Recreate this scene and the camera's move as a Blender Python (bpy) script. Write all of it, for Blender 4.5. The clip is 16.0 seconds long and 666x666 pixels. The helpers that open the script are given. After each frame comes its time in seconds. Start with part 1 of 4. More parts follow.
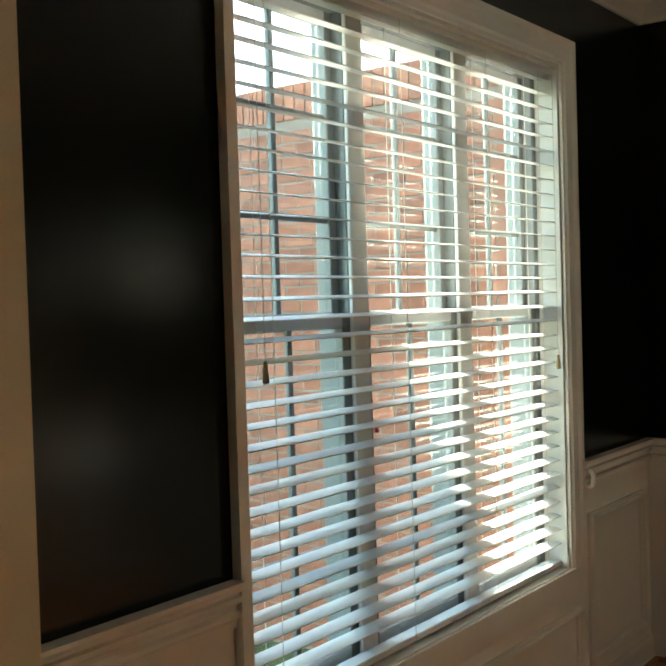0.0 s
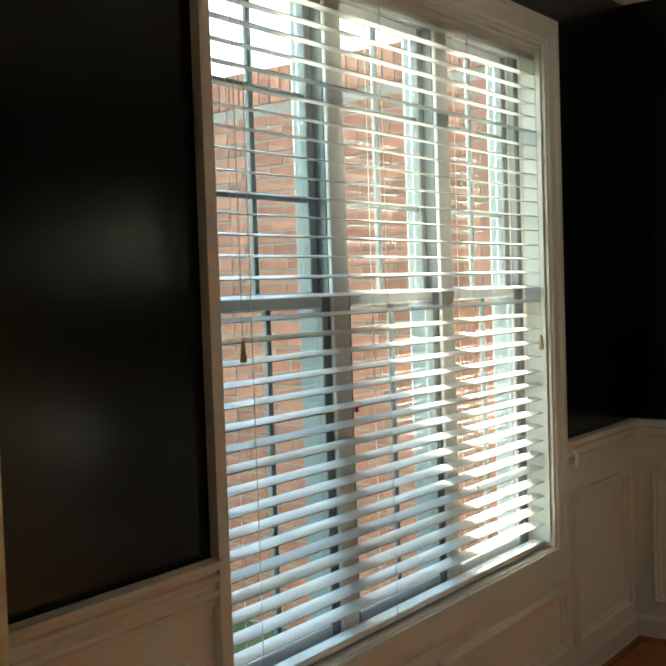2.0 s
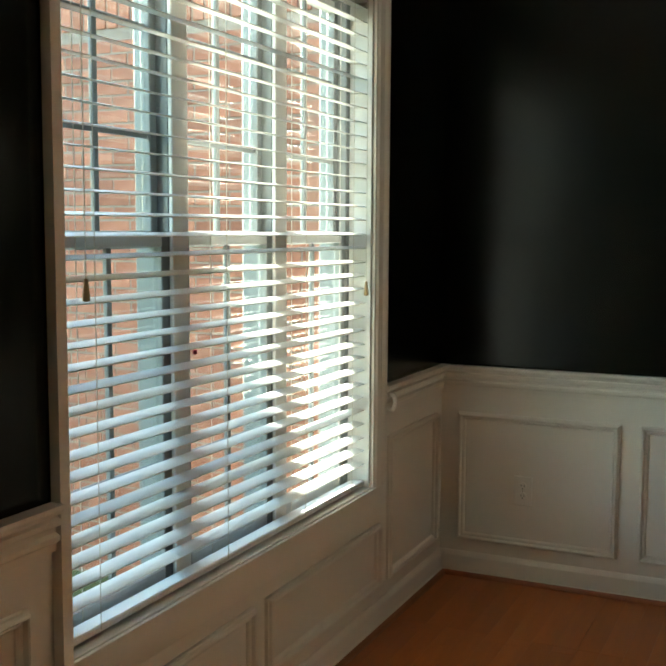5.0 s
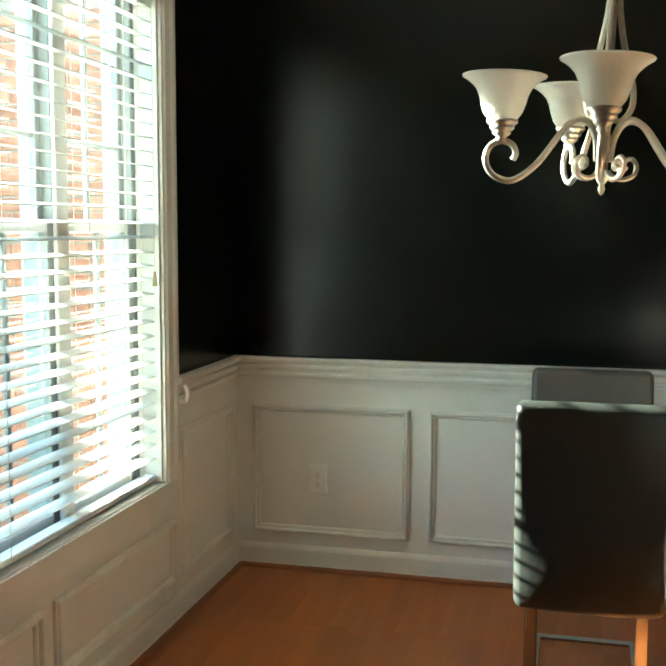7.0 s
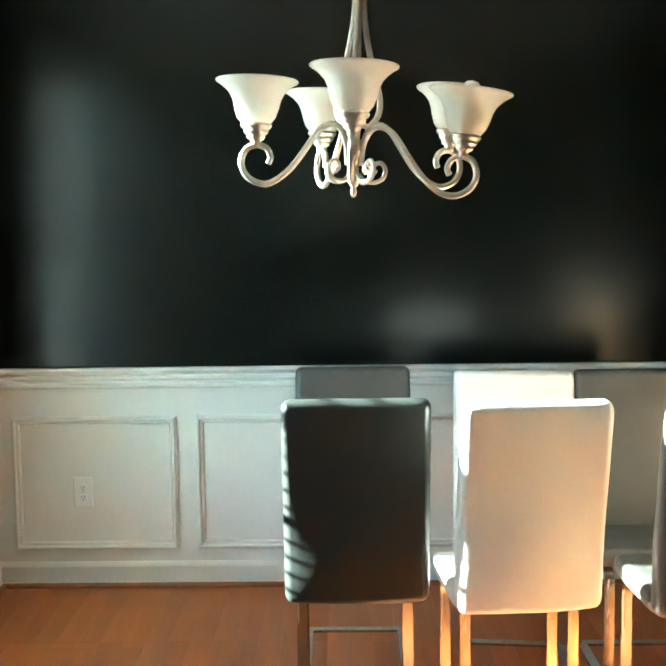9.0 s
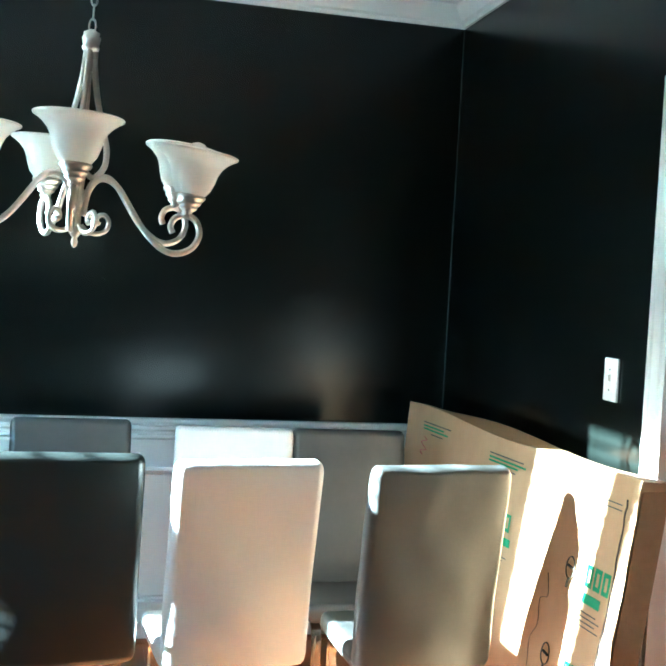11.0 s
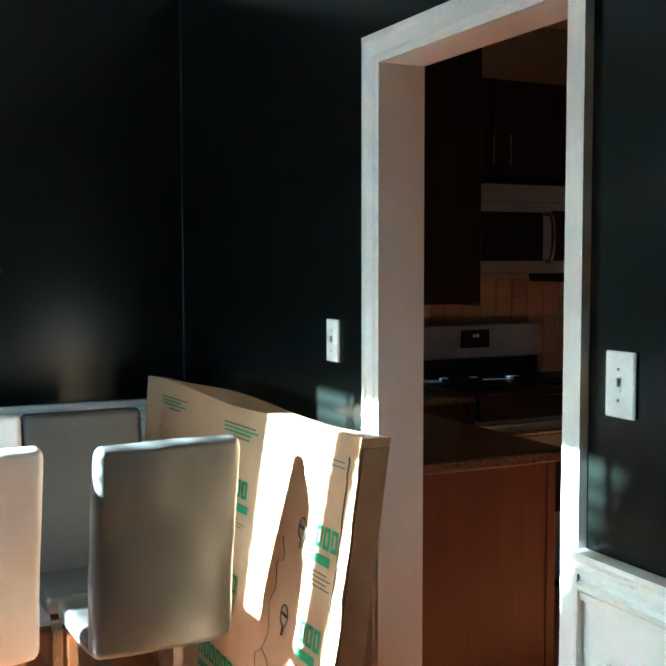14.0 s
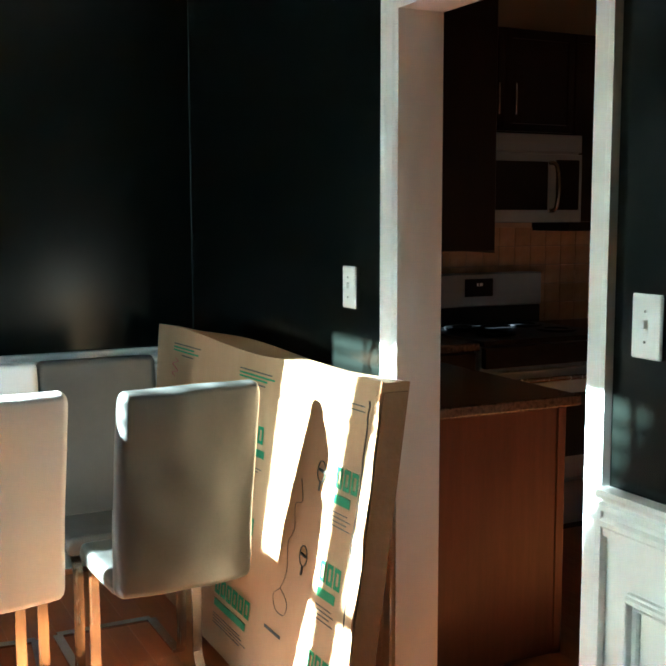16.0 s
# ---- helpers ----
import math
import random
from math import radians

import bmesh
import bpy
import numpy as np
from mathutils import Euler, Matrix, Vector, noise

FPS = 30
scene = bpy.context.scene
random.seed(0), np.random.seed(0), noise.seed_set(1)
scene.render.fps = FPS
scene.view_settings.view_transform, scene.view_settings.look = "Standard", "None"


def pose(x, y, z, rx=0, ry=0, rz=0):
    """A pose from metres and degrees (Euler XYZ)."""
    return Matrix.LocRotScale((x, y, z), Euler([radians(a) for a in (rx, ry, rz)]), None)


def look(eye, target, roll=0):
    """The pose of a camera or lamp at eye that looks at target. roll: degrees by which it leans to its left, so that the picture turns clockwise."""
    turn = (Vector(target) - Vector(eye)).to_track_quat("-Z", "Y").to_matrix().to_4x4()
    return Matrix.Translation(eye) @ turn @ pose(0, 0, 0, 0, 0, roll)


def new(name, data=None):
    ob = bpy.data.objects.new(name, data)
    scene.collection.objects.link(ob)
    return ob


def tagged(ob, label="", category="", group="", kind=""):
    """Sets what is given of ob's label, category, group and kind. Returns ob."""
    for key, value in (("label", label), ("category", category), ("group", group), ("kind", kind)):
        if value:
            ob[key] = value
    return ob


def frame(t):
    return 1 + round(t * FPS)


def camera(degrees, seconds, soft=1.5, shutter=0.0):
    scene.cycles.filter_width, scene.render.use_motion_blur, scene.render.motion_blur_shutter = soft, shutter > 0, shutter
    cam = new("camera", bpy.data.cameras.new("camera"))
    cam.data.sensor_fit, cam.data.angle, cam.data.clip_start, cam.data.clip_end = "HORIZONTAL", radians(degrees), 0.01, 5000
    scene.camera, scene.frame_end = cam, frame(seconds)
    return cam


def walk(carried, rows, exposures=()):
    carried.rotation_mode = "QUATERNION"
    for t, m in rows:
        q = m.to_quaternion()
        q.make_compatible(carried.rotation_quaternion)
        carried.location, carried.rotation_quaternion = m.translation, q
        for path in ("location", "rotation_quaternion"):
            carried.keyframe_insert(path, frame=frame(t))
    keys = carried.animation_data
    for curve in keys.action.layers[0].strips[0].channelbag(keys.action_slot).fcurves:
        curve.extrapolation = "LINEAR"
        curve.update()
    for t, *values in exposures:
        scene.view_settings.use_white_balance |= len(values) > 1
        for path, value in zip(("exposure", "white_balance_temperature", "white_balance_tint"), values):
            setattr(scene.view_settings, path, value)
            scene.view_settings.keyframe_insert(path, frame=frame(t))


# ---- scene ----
cam = camera(35.8, 16.0, soft=2.1)
PATH = [
    (0, (1.545, -4.205, 1.526), (0.342, -2.608, 1.467), -1.7),
    (0.5, (1.568, -4.199, 1.52), (0.382, -2.59, 1.449), -2.1),
    (1, (1.579, -4.184, 1.518), (0.396, -2.573, 1.441), -2.0),
    (1.5, (1.572, -4.177, 1.512), (0.385, -2.57, 1.43), -1.9),
    (2, (1.571, -4.181, 1.509), (0.379, -2.578, 1.422), -1.9),
    (2.5, (1.573, -4.18, 1.506), (0.378, -2.58, 1.407), -1.9),
    (3, (1.566, -4.182, 1.502), (0.365, -2.585, 1.398), -1.8),
    (3.2, (1.559, -4.183, 1.505), (0.356, -2.589, 1.396), -1.7),
    (5.3, (1.452, -4.25, 1.51), (0.683, -2.415, 1.302), 0.3),
    (5.5, (1.461, -4.243, 1.512), (0.73, -2.393, 1.303), 0.2),
    (6, (1.479, -4.246, 1.519), (0.805, -2.376, 1.303), 0.4),
    (6.5, (1.498, -4.205, 1.517), (0.935, -2.299, 1.298), 0.1),
    (7, (1.480, -4.215, 1.474), (1.002, -2.283, 1.272), 0.2),
    (7.5, (1.479, -4.226, 1.467), (1.095, -2.276, 1.25), -0.85),
    (8, (1.485, -4.214, 1.463), (1.267, -2.237, 1.248), -0.2),
    (8.2, (1.468, -4.222, 1.47), (1.287, -2.244, 1.246), -0.3),
    (10.3, (1.516, -4.225, 1.468), (1.792, -2.246, 1.365), 1.5),
    (10.5, (1.512, -4.238, 1.472), (1.833, -2.266, 1.378), 2.3),
    (11, (1.552, -4.246, 1.489), (2.010, -2.302, 1.404), 3.1),
    (11.5, (1.591, -4.253, 1.499), (2.207, -2.352, 1.413), 2.2),
    (12, (1.643, -4.276, 1.497), (2.259, -2.377, 1.383), 1.0),
    (12.5, (1.677, -4.265, 1.495), (2.467, -2.432, 1.372), 0.9),
    (13, (1.691, -4.263, 1.496), (2.554, -2.463, 1.365), 0.9),
    (13.5, (1.693, -4.262, 1.498), (2.573, -2.471, 1.36), 0.4),
    (14, (1.71, -4.251, 1.5), (2.581, -2.455, 1.363), -0.1),
    (14.5, (1.709, -4.228, 1.5), (2.605, -2.446, 1.358), -0.7),
    (15, (1.695, -4.221, 1.491), (2.592, -2.439, 1.348), -0.9),
    (15.5, (1.648, -4.243, 1.489), (2.549, -2.465, 1.328), -0.9),
    (16, (1.614, -4.245, 1.484), (2.503, -2.468, 1.256), -0.1),
]
EXPOSURES = [(0, 3.9, 6750, -6), (3.2, 3.9, 6750, -6), (5.5, 4.03, 6750, -8), (6.5, 4.51, 6500, -12), (7.5, 5.21, 6200, -16), (8.2, 5.63, 5950, -18), (10.3, 5.93, 4650, -18), (11, 5.76, 4480, -17), (12.5, 5.2, 4330, -16), (14, 5.2, 4600, -13), (15, 5.21, 4800, -12), (16, 5.13, 4850, -16)]
walk(cam, [(t, look(eye, target, roll)) for t, eye, target, roll in PATH], EXPOSURES)

# ---- light ----
SUN = Vector((1.0, -0.15, -0.362)).normalized()      # the way the sunlight goes
world = bpy.data.worlds.new("sky")
scene.world = world
world.use_nodes = True
wn = world.node_tree.nodes
sky = wn.new("ShaderNodeTexSky")
sky.sky_type, sky.sun_disc = "NISHITA", False
sky.sun_elevation = math.asin(-SUN.z)
sky.sun_rotation = math.atan2(-SUN.x, -SUN.y)
sky.dust_density = 0.6
world.node_tree.links.new(sky.outputs[0], wn["Background"].inputs[0])
wn["Background"].inputs[1].default_value = 0.125
lamp = bpy.data.lights.new("sun", "SUN")
lamp.energy, lamp.angle, lamp.color = 5.0, radians(0.6), (1.0, 0.95, 0.88)
sun = new("sun", lamp)
sun.matrix_world = look(-SUN * 20, (0, 0, 0))

# ---- materials ----
def material(name, color, rough=0.5, metal=0.0, second=None, scale=8.0, stretch=(1, 1, 1), bump=0.0, bump_scale=60.0,
             spread=0.0, spec=0.5, rough_var=0.0, coat=0.0):
    m = bpy.data.materials.new(name)
    m.use_nodes = True
    t = m.node_tree
    n, l = t.nodes, t.links
    b = n["Principled BSDF"]
    b.inputs["Roughness"].default_value, b.inputs["Metallic"].default_value = rough, metal
    b.inputs["Specular IOR Level"].default_value = spec
    b.inputs["Coat Weight"].default_value = coat
    b.inputs["Coat Roughness"].default_value = 0.15
    co = n.new("ShaderNodeTexCoord")
    mp = n.new("ShaderNodeMapping")
    mp.inputs["Scale"].default_value = stretch
    l.new(co.outputs["Object"], mp.inputs[0])
    col = None
    if second:
        big = n.new("ShaderNodeTexNoise")
        big.inputs["Scale"].default_value, big.inputs["Detail"].default_value = scale, 8
        big.inputs["Roughness"].default_value = 0.65
        l.new(mp.outputs[0], big.inputs["Vector"])
        ramp = n.new("ShaderNodeValToRGB")
        ramp.color_ramp.elements[0].position, ramp.color_ramp.elements[1].position = 0.32, 0.7
        ramp.color_ramp.elements[0].color, ramp.color_ramp.elements[1].color = (*color, 1), (*second, 1)
        l.new(big.outputs["Fac"], ramp.inputs[0])
        col = ramp.outputs[0]
        if rough_var:
            mr = n.new("ShaderNodeMapRange")
            mr.inputs[3].default_value, mr.inputs[4].default_value = rough - rough_var, rough + rough_var
            l.new(big.outputs["Fac"], mr.inputs[0])
            l.new(mr.outputs[0], b.inputs["Roughness"])
    else:
        b.inputs["Base Color"].default_value = (*color, 1)
    if spread:
        info = n.new("ShaderNodeObjectInfo")
        hsv = n.new("ShaderNodeHueSaturation")
        mr = n.new("ShaderNodeMapRange")
        mr.inputs[3].default_value, mr.inputs[4].default_value = 1 - spread, 1 + spread
        l.new(info.outputs["Random"], mr.inputs[0])
        l.new(mr.outputs[0], hsv.inputs["Value"])
        if col:
            l.new(col, hsv.inputs["Color"])
        else:
            hsv.inputs["Color"].default_value = (*color, 1)
        col = hsv.outputs[0]
    if col:
        l.new(col, b.inputs["Base Color"])
    if bump:
        fine = n.new("ShaderNodeTexNoise")
        fine.inputs["Scale"].default_value, fine.inputs["Detail"].default_value = bump_scale, 5
        l.new(mp.outputs[0], fine.inputs["Vector"])
        bp = n.new("ShaderNodeBump")
        bp.inputs["Strength"].default_value, bp.inputs["Distance"].default_value = bump, 0.004
        l.new(fine.outputs["Fac"], bp.inputs["Height"])
        l.new(bp.outputs[0], b.inputs["Normal"])
    return m


BLACK = material("black_paint", (0.0034, 0.0044, 0.0034), 0.23, second=(0.0040, 0.0050, 0.0040), scale=1.2, bump=0.01, bump_scale=220, spec=0.32)
WHITE = material("white_trim_paint", (0.78, 0.76, 0.715), 0.35, second=(0.81, 0.79, 0.745), scale=3, bump=0.012, bump_scale=140)
CEIL = material("ceiling_paint", (0.78, 0.77, 0.75), 0.8, second=(0.83, 0.82, 0.8), scale=6, bump=0.15, bump_scale=120)
CASING = material("cream_paint", (0.82, 0.71, 0.52), 0.45, second=(0.85, 0.74, 0.55), scale=3, bump=0.03, bump_scale=120)
BEIGE = material("foyer_paint", (0.5, 0.42, 0.32), 0.6, second=(0.54, 0.46, 0.36), scale=4, bump=0.08, bump_scale=120)
OAK = material("oak_floor", (0.36, 0.104, 0.025), 0.34, second=(0.46, 0.146, 0.038), scale=2.2, stretch=(7, 0.7, 7), bump=0.02, bump_scale=30, spread=0.10, rough_var=0.05, spec=0.22)
SHOEW = material("stained_shoe", (0.24, 0.08, 0.026), 0.4, second=(0.32, 0.11, 0.036), scale=12)
GAP = material("floor_joint", (0.03, 0.014, 0.008), 0.8, second=(0.05, 0.02, 0.01))
SLAT = material("blind_slat", (0.78, 0.775, 0.75), 0.32, second=(0.81, 0.805, 0.78), scale=4, stretch=(1, 0.2, 1), bump=0.05, bump_scale=50)
# White frame vinyl greyed: its backlit shade is put into the colour
SHADED_VINYL = material("shaded_vinyl", (0.19, 0.20, 0.20), 0.35, second=(0.22, 0.23, 0.23), scale=6, bump=0.03)
# Same white vinyl, kept lighter for the brighter-lit sash rails
SASHW = material("sash_white", (0.50, 0.50, 0.49), 0.3, second=(0.55, 0.55, 0.54), scale=6, bump=0.03)
CORD = material("cord", (0.62, 0.58, 0.5), 0.8, second=(0.7, 0.66, 0.58), scale=60)
TASSEL = material("tassel_wood", (0.34, 0.24, 0.11), 0.4, second=(0.45, 0.33, 0.16), scale=30)
GREY = material("grey_leatherette", (0.062, 0.060, 0.056), 0.38, second=(0.08, 0.077, 0.072), scale=5, bump=0.07, bump_scale=130)
BLACKL = material("black_leatherette", (0.0145, 0.0165, 0.0145), 0.36, second=(0.019, 0.0215, 0.019), scale=5, bump=0.07, bump_scale=130)
TAUPE = material("taupe_leatherette", (0.062, 0.060, 0.054), 0.38, second=(0.076, 0.073, 0.066), scale=5, bump=0.08, bump_scale=130)
CREAM = material("white_leatherette", (0.74, 0.69, 0.65), 0.38, second=(0.76, 0.71, 0.67), scale=4, bump=0.05, bump_scale=130)
CHROME = material("brushed_steel", (0.44, 0.43, 0.41), 0.26, 1.0, second=(0.52, 0.51, 0.49), scale=40, stretch=(1, 1, 0.05), rough_var=0.06)
NICKEL = material("brushed_nickel", (0.56, 0.52, 0.455), 0.37, 1.0, second=(0.66, 0.615, 0.55), scale=30, rough_var=0.06)
CARD = material("cardboard", (0.43, 0.245, 0.12), 0.85, second=(0.49, 0.295, 0.15), scale=7, stretch=(1, 1, 0.3), bump=0.12, bump_scale=80)
CARDIN = material("cardboard_edge", (0.30, 0.17, 0.08), 0.9, second=(0.36, 0.21, 0.11), scale=20, bump=0.2)
GREEN = material("green_print", (0.035, 0.20, 0.075), 0.8, second=(0.05, 0.25, 0.10), scale=40)
INK = material("dark_print", (0.05, 0.05, 0.045), 0.8, second=(0.08, 0.075, 0.07), scale=40)
PLATE = material("plate_plastic", (0.85, 0.84, 0.81), 0.25, second=(0.88, 0.87, 0.84), scale=10)
DARK = material("dark_slot", (0.02, 0.02, 0.02), 0.6, second=(0.03, 0.03, 0.03))
RED = material("red_plastic", (0.45, 0.015, 0.05), 0.4, second=(0.5, 0.02, 0.06))
ESPRESSO = material("espresso_wood", (0.006, 0.004, 0.003), 0.4, second=(0.010, 0.006, 0.005), scale=6, stretch=(6, 6, 0.5), bump=0.05, spec=0.2)
CHERRY = material("cherry_panel", (0.105, 0.034, 0.016), 0.4, second=(0.145, 0.05, 0.024), scale=6, stretch=(6, 6, 0.5), bump=0.05)
GRANITE = material("granite", (0.05, 0.03, 0.02), 0.2, second=(0.2, 0.13, 0.09), scale=70, rough_var=0.05)
STEEL = material("appliance_steel", (0.27, 0.32, 0.37), 0.38, 1.0, second=(0.31, 0.36, 0.41), scale=30, stretch=(0.05, 1, 1), rough_var=0.05)
BLACKGLASS = material("black_glass", (0.006, 0.006, 0.007), 0.36, second=(0.008, 0.008, 0.009), spec=0.15)
SPLASH = material("backsplash_tile", (0.33, 0.2, 0.12), 0.45, second=(0.46, 0.31, 0.2), scale=9, bump=0.1, spread=0.12)
KWALL = material("kitchen_paint", (0.36, 0.28, 0.21), 0.6, second=(0.40, 0.31, 0.24), scale=4, bump=0.05)
KFLOOR = material("kitchen_wood_floor", (0.33, 0.092, 0.021), 0.3, second=(0.43, 0.134, 0.034), scale=3, stretch=(6, 0.7, 6), bump=0.02)
BRICK = material("red_brick", (0.30, 0.105, 0.06), 0.85, second=(0.44, 0.19, 0.12), scale=9, bump=0.5, bump_scale=70, spread=0.22)
MORTAR = material("mortar", (0.27, 0.20, 0.155), 0.9, second=(0.34, 0.26, 0.21), scale=30, bump=0.4, bump_scale=120)
LAWN = material("lawn", (0.05, 0.075, 0.02), 0.9, second=(0.10, 0.115, 0.04), scale=3, bump=0.6, bump_scale=30)
SHINGLE = material("roof_shingle", (0.06, 0.055, 0.05), 0.9, second=(0.10, 0.09, 0.08), scale=12, bump=0.4)
SIDING = material("siding", (0.45, 0.42, 0.37), 0.7, second=(0.5, 0.47, 0.42), scale=3, bump=0.1)


def glass_material(name, gloss=0.12):
    m = bpy.data.materials.new(name)
    m.use_nodes = True
    n, l = m.node_tree.nodes, m.node_tree.links
    n.remove(n["Principled BSDF"])
    mix, tr, gl, fr = (n.new("ShaderNode" + k) for k in ("MixShader", "BsdfTransparent", "BsdfGlossy", "LayerWeight"))
    rise = n.new("ShaderNodeMath")
    rise.operation, rise.inputs[1].default_value = "POWER", 4.0
    l.new(fr.outputs["Facing"], rise.inputs[0])
    part_of = n.new("ShaderNodeMapRange")
    part_of.inputs[3].default_value, part_of.inputs[4].default_value = 0.03, 0.7
    l.new(rise.outputs[0], part_of.inputs[0])
    gl.inputs["Roughness"].default_value = 0.0
    tr.inputs[0].default_value = (0.94, 0.96, 0.95, 1)
    l.new(part_of.outputs[0], mix.inputs[0])
    l.new(tr.outputs[0], mix.inputs[1])
    l.new(gl.outputs[0], mix.inputs[2])
    l.new(mix.outputs[0], n["Material Output"].inputs[0])
    return m


def shade_material():
    m = bpy.data.materials.new("alabaster_glass")
    m.use_nodes = True
    n, l = m.node_tree.nodes, m.node_tree.links
    b = n["Principled BSDF"]
    b.inputs["Roughness"].default_value = 0.25
    noise_node, ramp = n.new("ShaderNodeTexNoise"), n.new("ShaderNodeValToRGB")
    noise_node.inputs["Scale"].default_value = 14
    ramp.color_ramp.elements[0].color, ramp.color_ramp.elements[1].color = (0.92, 0.90, 0.85, 1), (0.96, 0.95, 0.91, 1)
    l.new(noise_node.outputs["Fac"], ramp.inputs[0])
    l.new(ramp.outputs[0], b.inputs["Base Color"])
    tr, mix = n.new("ShaderNodeBsdfTranslucent"), n.new("ShaderNodeMixShader")
    l.new(ramp.outputs[0], tr.inputs[0])
    mix.inputs[0].default_value = 0.55
    l.new(b.outputs[0], mix.inputs[1])
    l.new(tr.outputs[0], mix.inputs[2])
    l.new(mix.outputs[0], n["Material Output"].inputs[0])
    return m


GLASS = glass_material("window_glass")
SHADE = shade_material()


# ---- mesh helpers ----
def part(name, bm, mat, parent=None, label="", smooth=False):
    me = bpy.data.meshes.new(name)
    bm.normal_update()
    bm.to_mesh(me)
    bm.free()
    me.materials.append(mat)
    if smooth:
        for p in me.polygons:
            p.use_smooth = True
    ob = new(name, me)
    ob.parent = parent
    if label:
        ob["label"] = label
    return ob


def base(name, m, label, category, group="", kind=""):
    ob = new(name)
    ob.matrix_world = m
    ob.empty_display_size = 0.1
    return tagged(ob, label, category, group, kind)


def box(x0, x1, y0, y1, z0, z1, bevel=0.0, bm=None, segments=1):
    own = bmesh.new()
    bmesh.ops.create_cube(own, size=1, matrix=Matrix.Translation(((x0 + x1) / 2, (y0 + y1) / 2, (z0 + z1) / 2))
                          @ Matrix.Diagonal((abs(x1 - x0), abs(y1 - y0), abs(z1 - z0), 1)))
    if bevel:
        bmesh.ops.bevel(own, geom=own.edges[:], offset=bevel, segments=segments, profile=0.5, affect="EDGES")
    if bm is None:
        return own
    me = bpy.data.meshes.new("tmp")
    own.to_mesh(me)
    own.free()
    bm.from_mesh(me)
    bpy.data.meshes.remove(me)
    return bm


def boxes(rows, bevel=0.0):
    bm = bmesh.new()
    for r in rows:
        box(*r, bevel=bevel, bm=bm)
    return bm


def prism(profile, p0, p1, out, up=(0, 0, 1)):
    """A moulding: profile points (out, up) swept from p0 to p1."""
    bm = bmesh.new()
    out, up = Vector(out), Vector(up)
    ends = [[bm.verts.new(Vector(p) + out * a + up * b) for a, b in profile] for p in (p0, p1)]
    k = len(profile)
    for i in range(k):
        bm.faces.new((ends[0][i], ends[0][(i + 1) % k], ends[1][(i + 1) % k], ends[1][i]))
    bm.faces.new(ends[0][::-1])
    bm.faces.new(ends[1])
    bmesh.ops.recalc_face_normals(bm, faces=bm.faces[:])
    return bm


def lathe(profile, steps=28, bm=None, at=(0, 0, 0), wave=0.0):
    bm = bm or bmesh.new()
    rings = []
    for r, z in profile:
        ring = []
        for i in range(steps):
            a = 2 * math.pi * i / steps
            ring.append(bm.verts.new((at[0] + r * math.cos(a), at[1] + r * math.sin(a), at[2] + z)))
        rings.append(ring)
    for a, b in zip(rings, rings[1:]):
        for i in range(steps):
            j = (i + 1) % steps
            bm.faces.new((a[i], a[j], b[j], b[i]))
    return bm


def smooth_path(points, n=6):
    pts = [Vector(p) for p in points]
    out = []
    for i in range(len(pts) - 1):
        p0, p1, p2, p3 = pts[max(i - 1, 0)], pts[i], pts[i + 1], pts[min(i + 2, len(pts) - 1)]
        for k in range(n):
            t = k / n
            out.append(0.5 * ((2 * p1) + (p2 - p0) * t + (2 * p0 - 5 * p1 + 4 * p2 - p3) * t * t + (3 * p1 - p0 - 3 * p2 + p3) * t ** 3))
    out.append(pts[-1])
    return out


def tube(points, radius, sides=8, bm=None, taper=None, flat=None):
    """A bar along points; flat=(half width, half thickness, side axis) for a flat bar."""
    bm = bm or bmesh.new()
    pts = [Vector(p) for p in points]
    rings = []
    last = None
    for i, p in enumerate(pts):
        d = (pts[min(i + 1, len(pts) - 1)] - pts[max(i - 1, 0)]).normalized()
        if flat:
            u = Vector(flat[2]).normalized()
            v = d.cross(u).normalized()
            ring = [bm.verts.new(p + u * a * flat[0] + v * b * flat[1]) for a, b in ((-1, -1), (1, -1), (1, 1), (-1, 1))]
        else:
            u = d.orthogonal().normalized() if last is None else (last - d * last.dot(d)).normalized()
            last = u
            v = d.cross(u)
            r = radius * (taper[i] if taper else 1)
            ring = [bm.verts.new(p + (u * math.cos(2 * math.pi * k / sides) + v * math.sin(2 * math.pi * k / sides)) * r) for k in range(sides)]
        rings.append(ring)
    for a, b in zip(rings, rings[1:]):
        k = len(a)
        for i in range(k):
            bm.faces.new((a[i], a[(i + 1) % k], b[(i + 1) % k], b[i]))
    bm.faces.new(rings[0][::-1])
    bm.faces.new(rings[-1])
    bmesh.ops.recalc_face_normals(bm, faces=bm.faces[:])
    return bm


# ---- the room ----
W, H = 3.06, 2.715                    # width, ceiling
RAIL = 0.926                         # top of the chair rail
YB = -7.2                            # far end of the hall behind the camera
WY0, WY1, WZ0, WZ1 = -2.50, -0.80, 0.555, 2.335      # the window's opening
DY0, DY1, DZ = -2.574, -1.757, 2.055                # the doorway
SX, SY0, SY1 = 0.42, -3.51, -3.37                 # the stub wall of the hall's opening


def structure(name, bm, mat, label, category):
    return tagged(part(name, bm, mat), label, category, kind="structure")


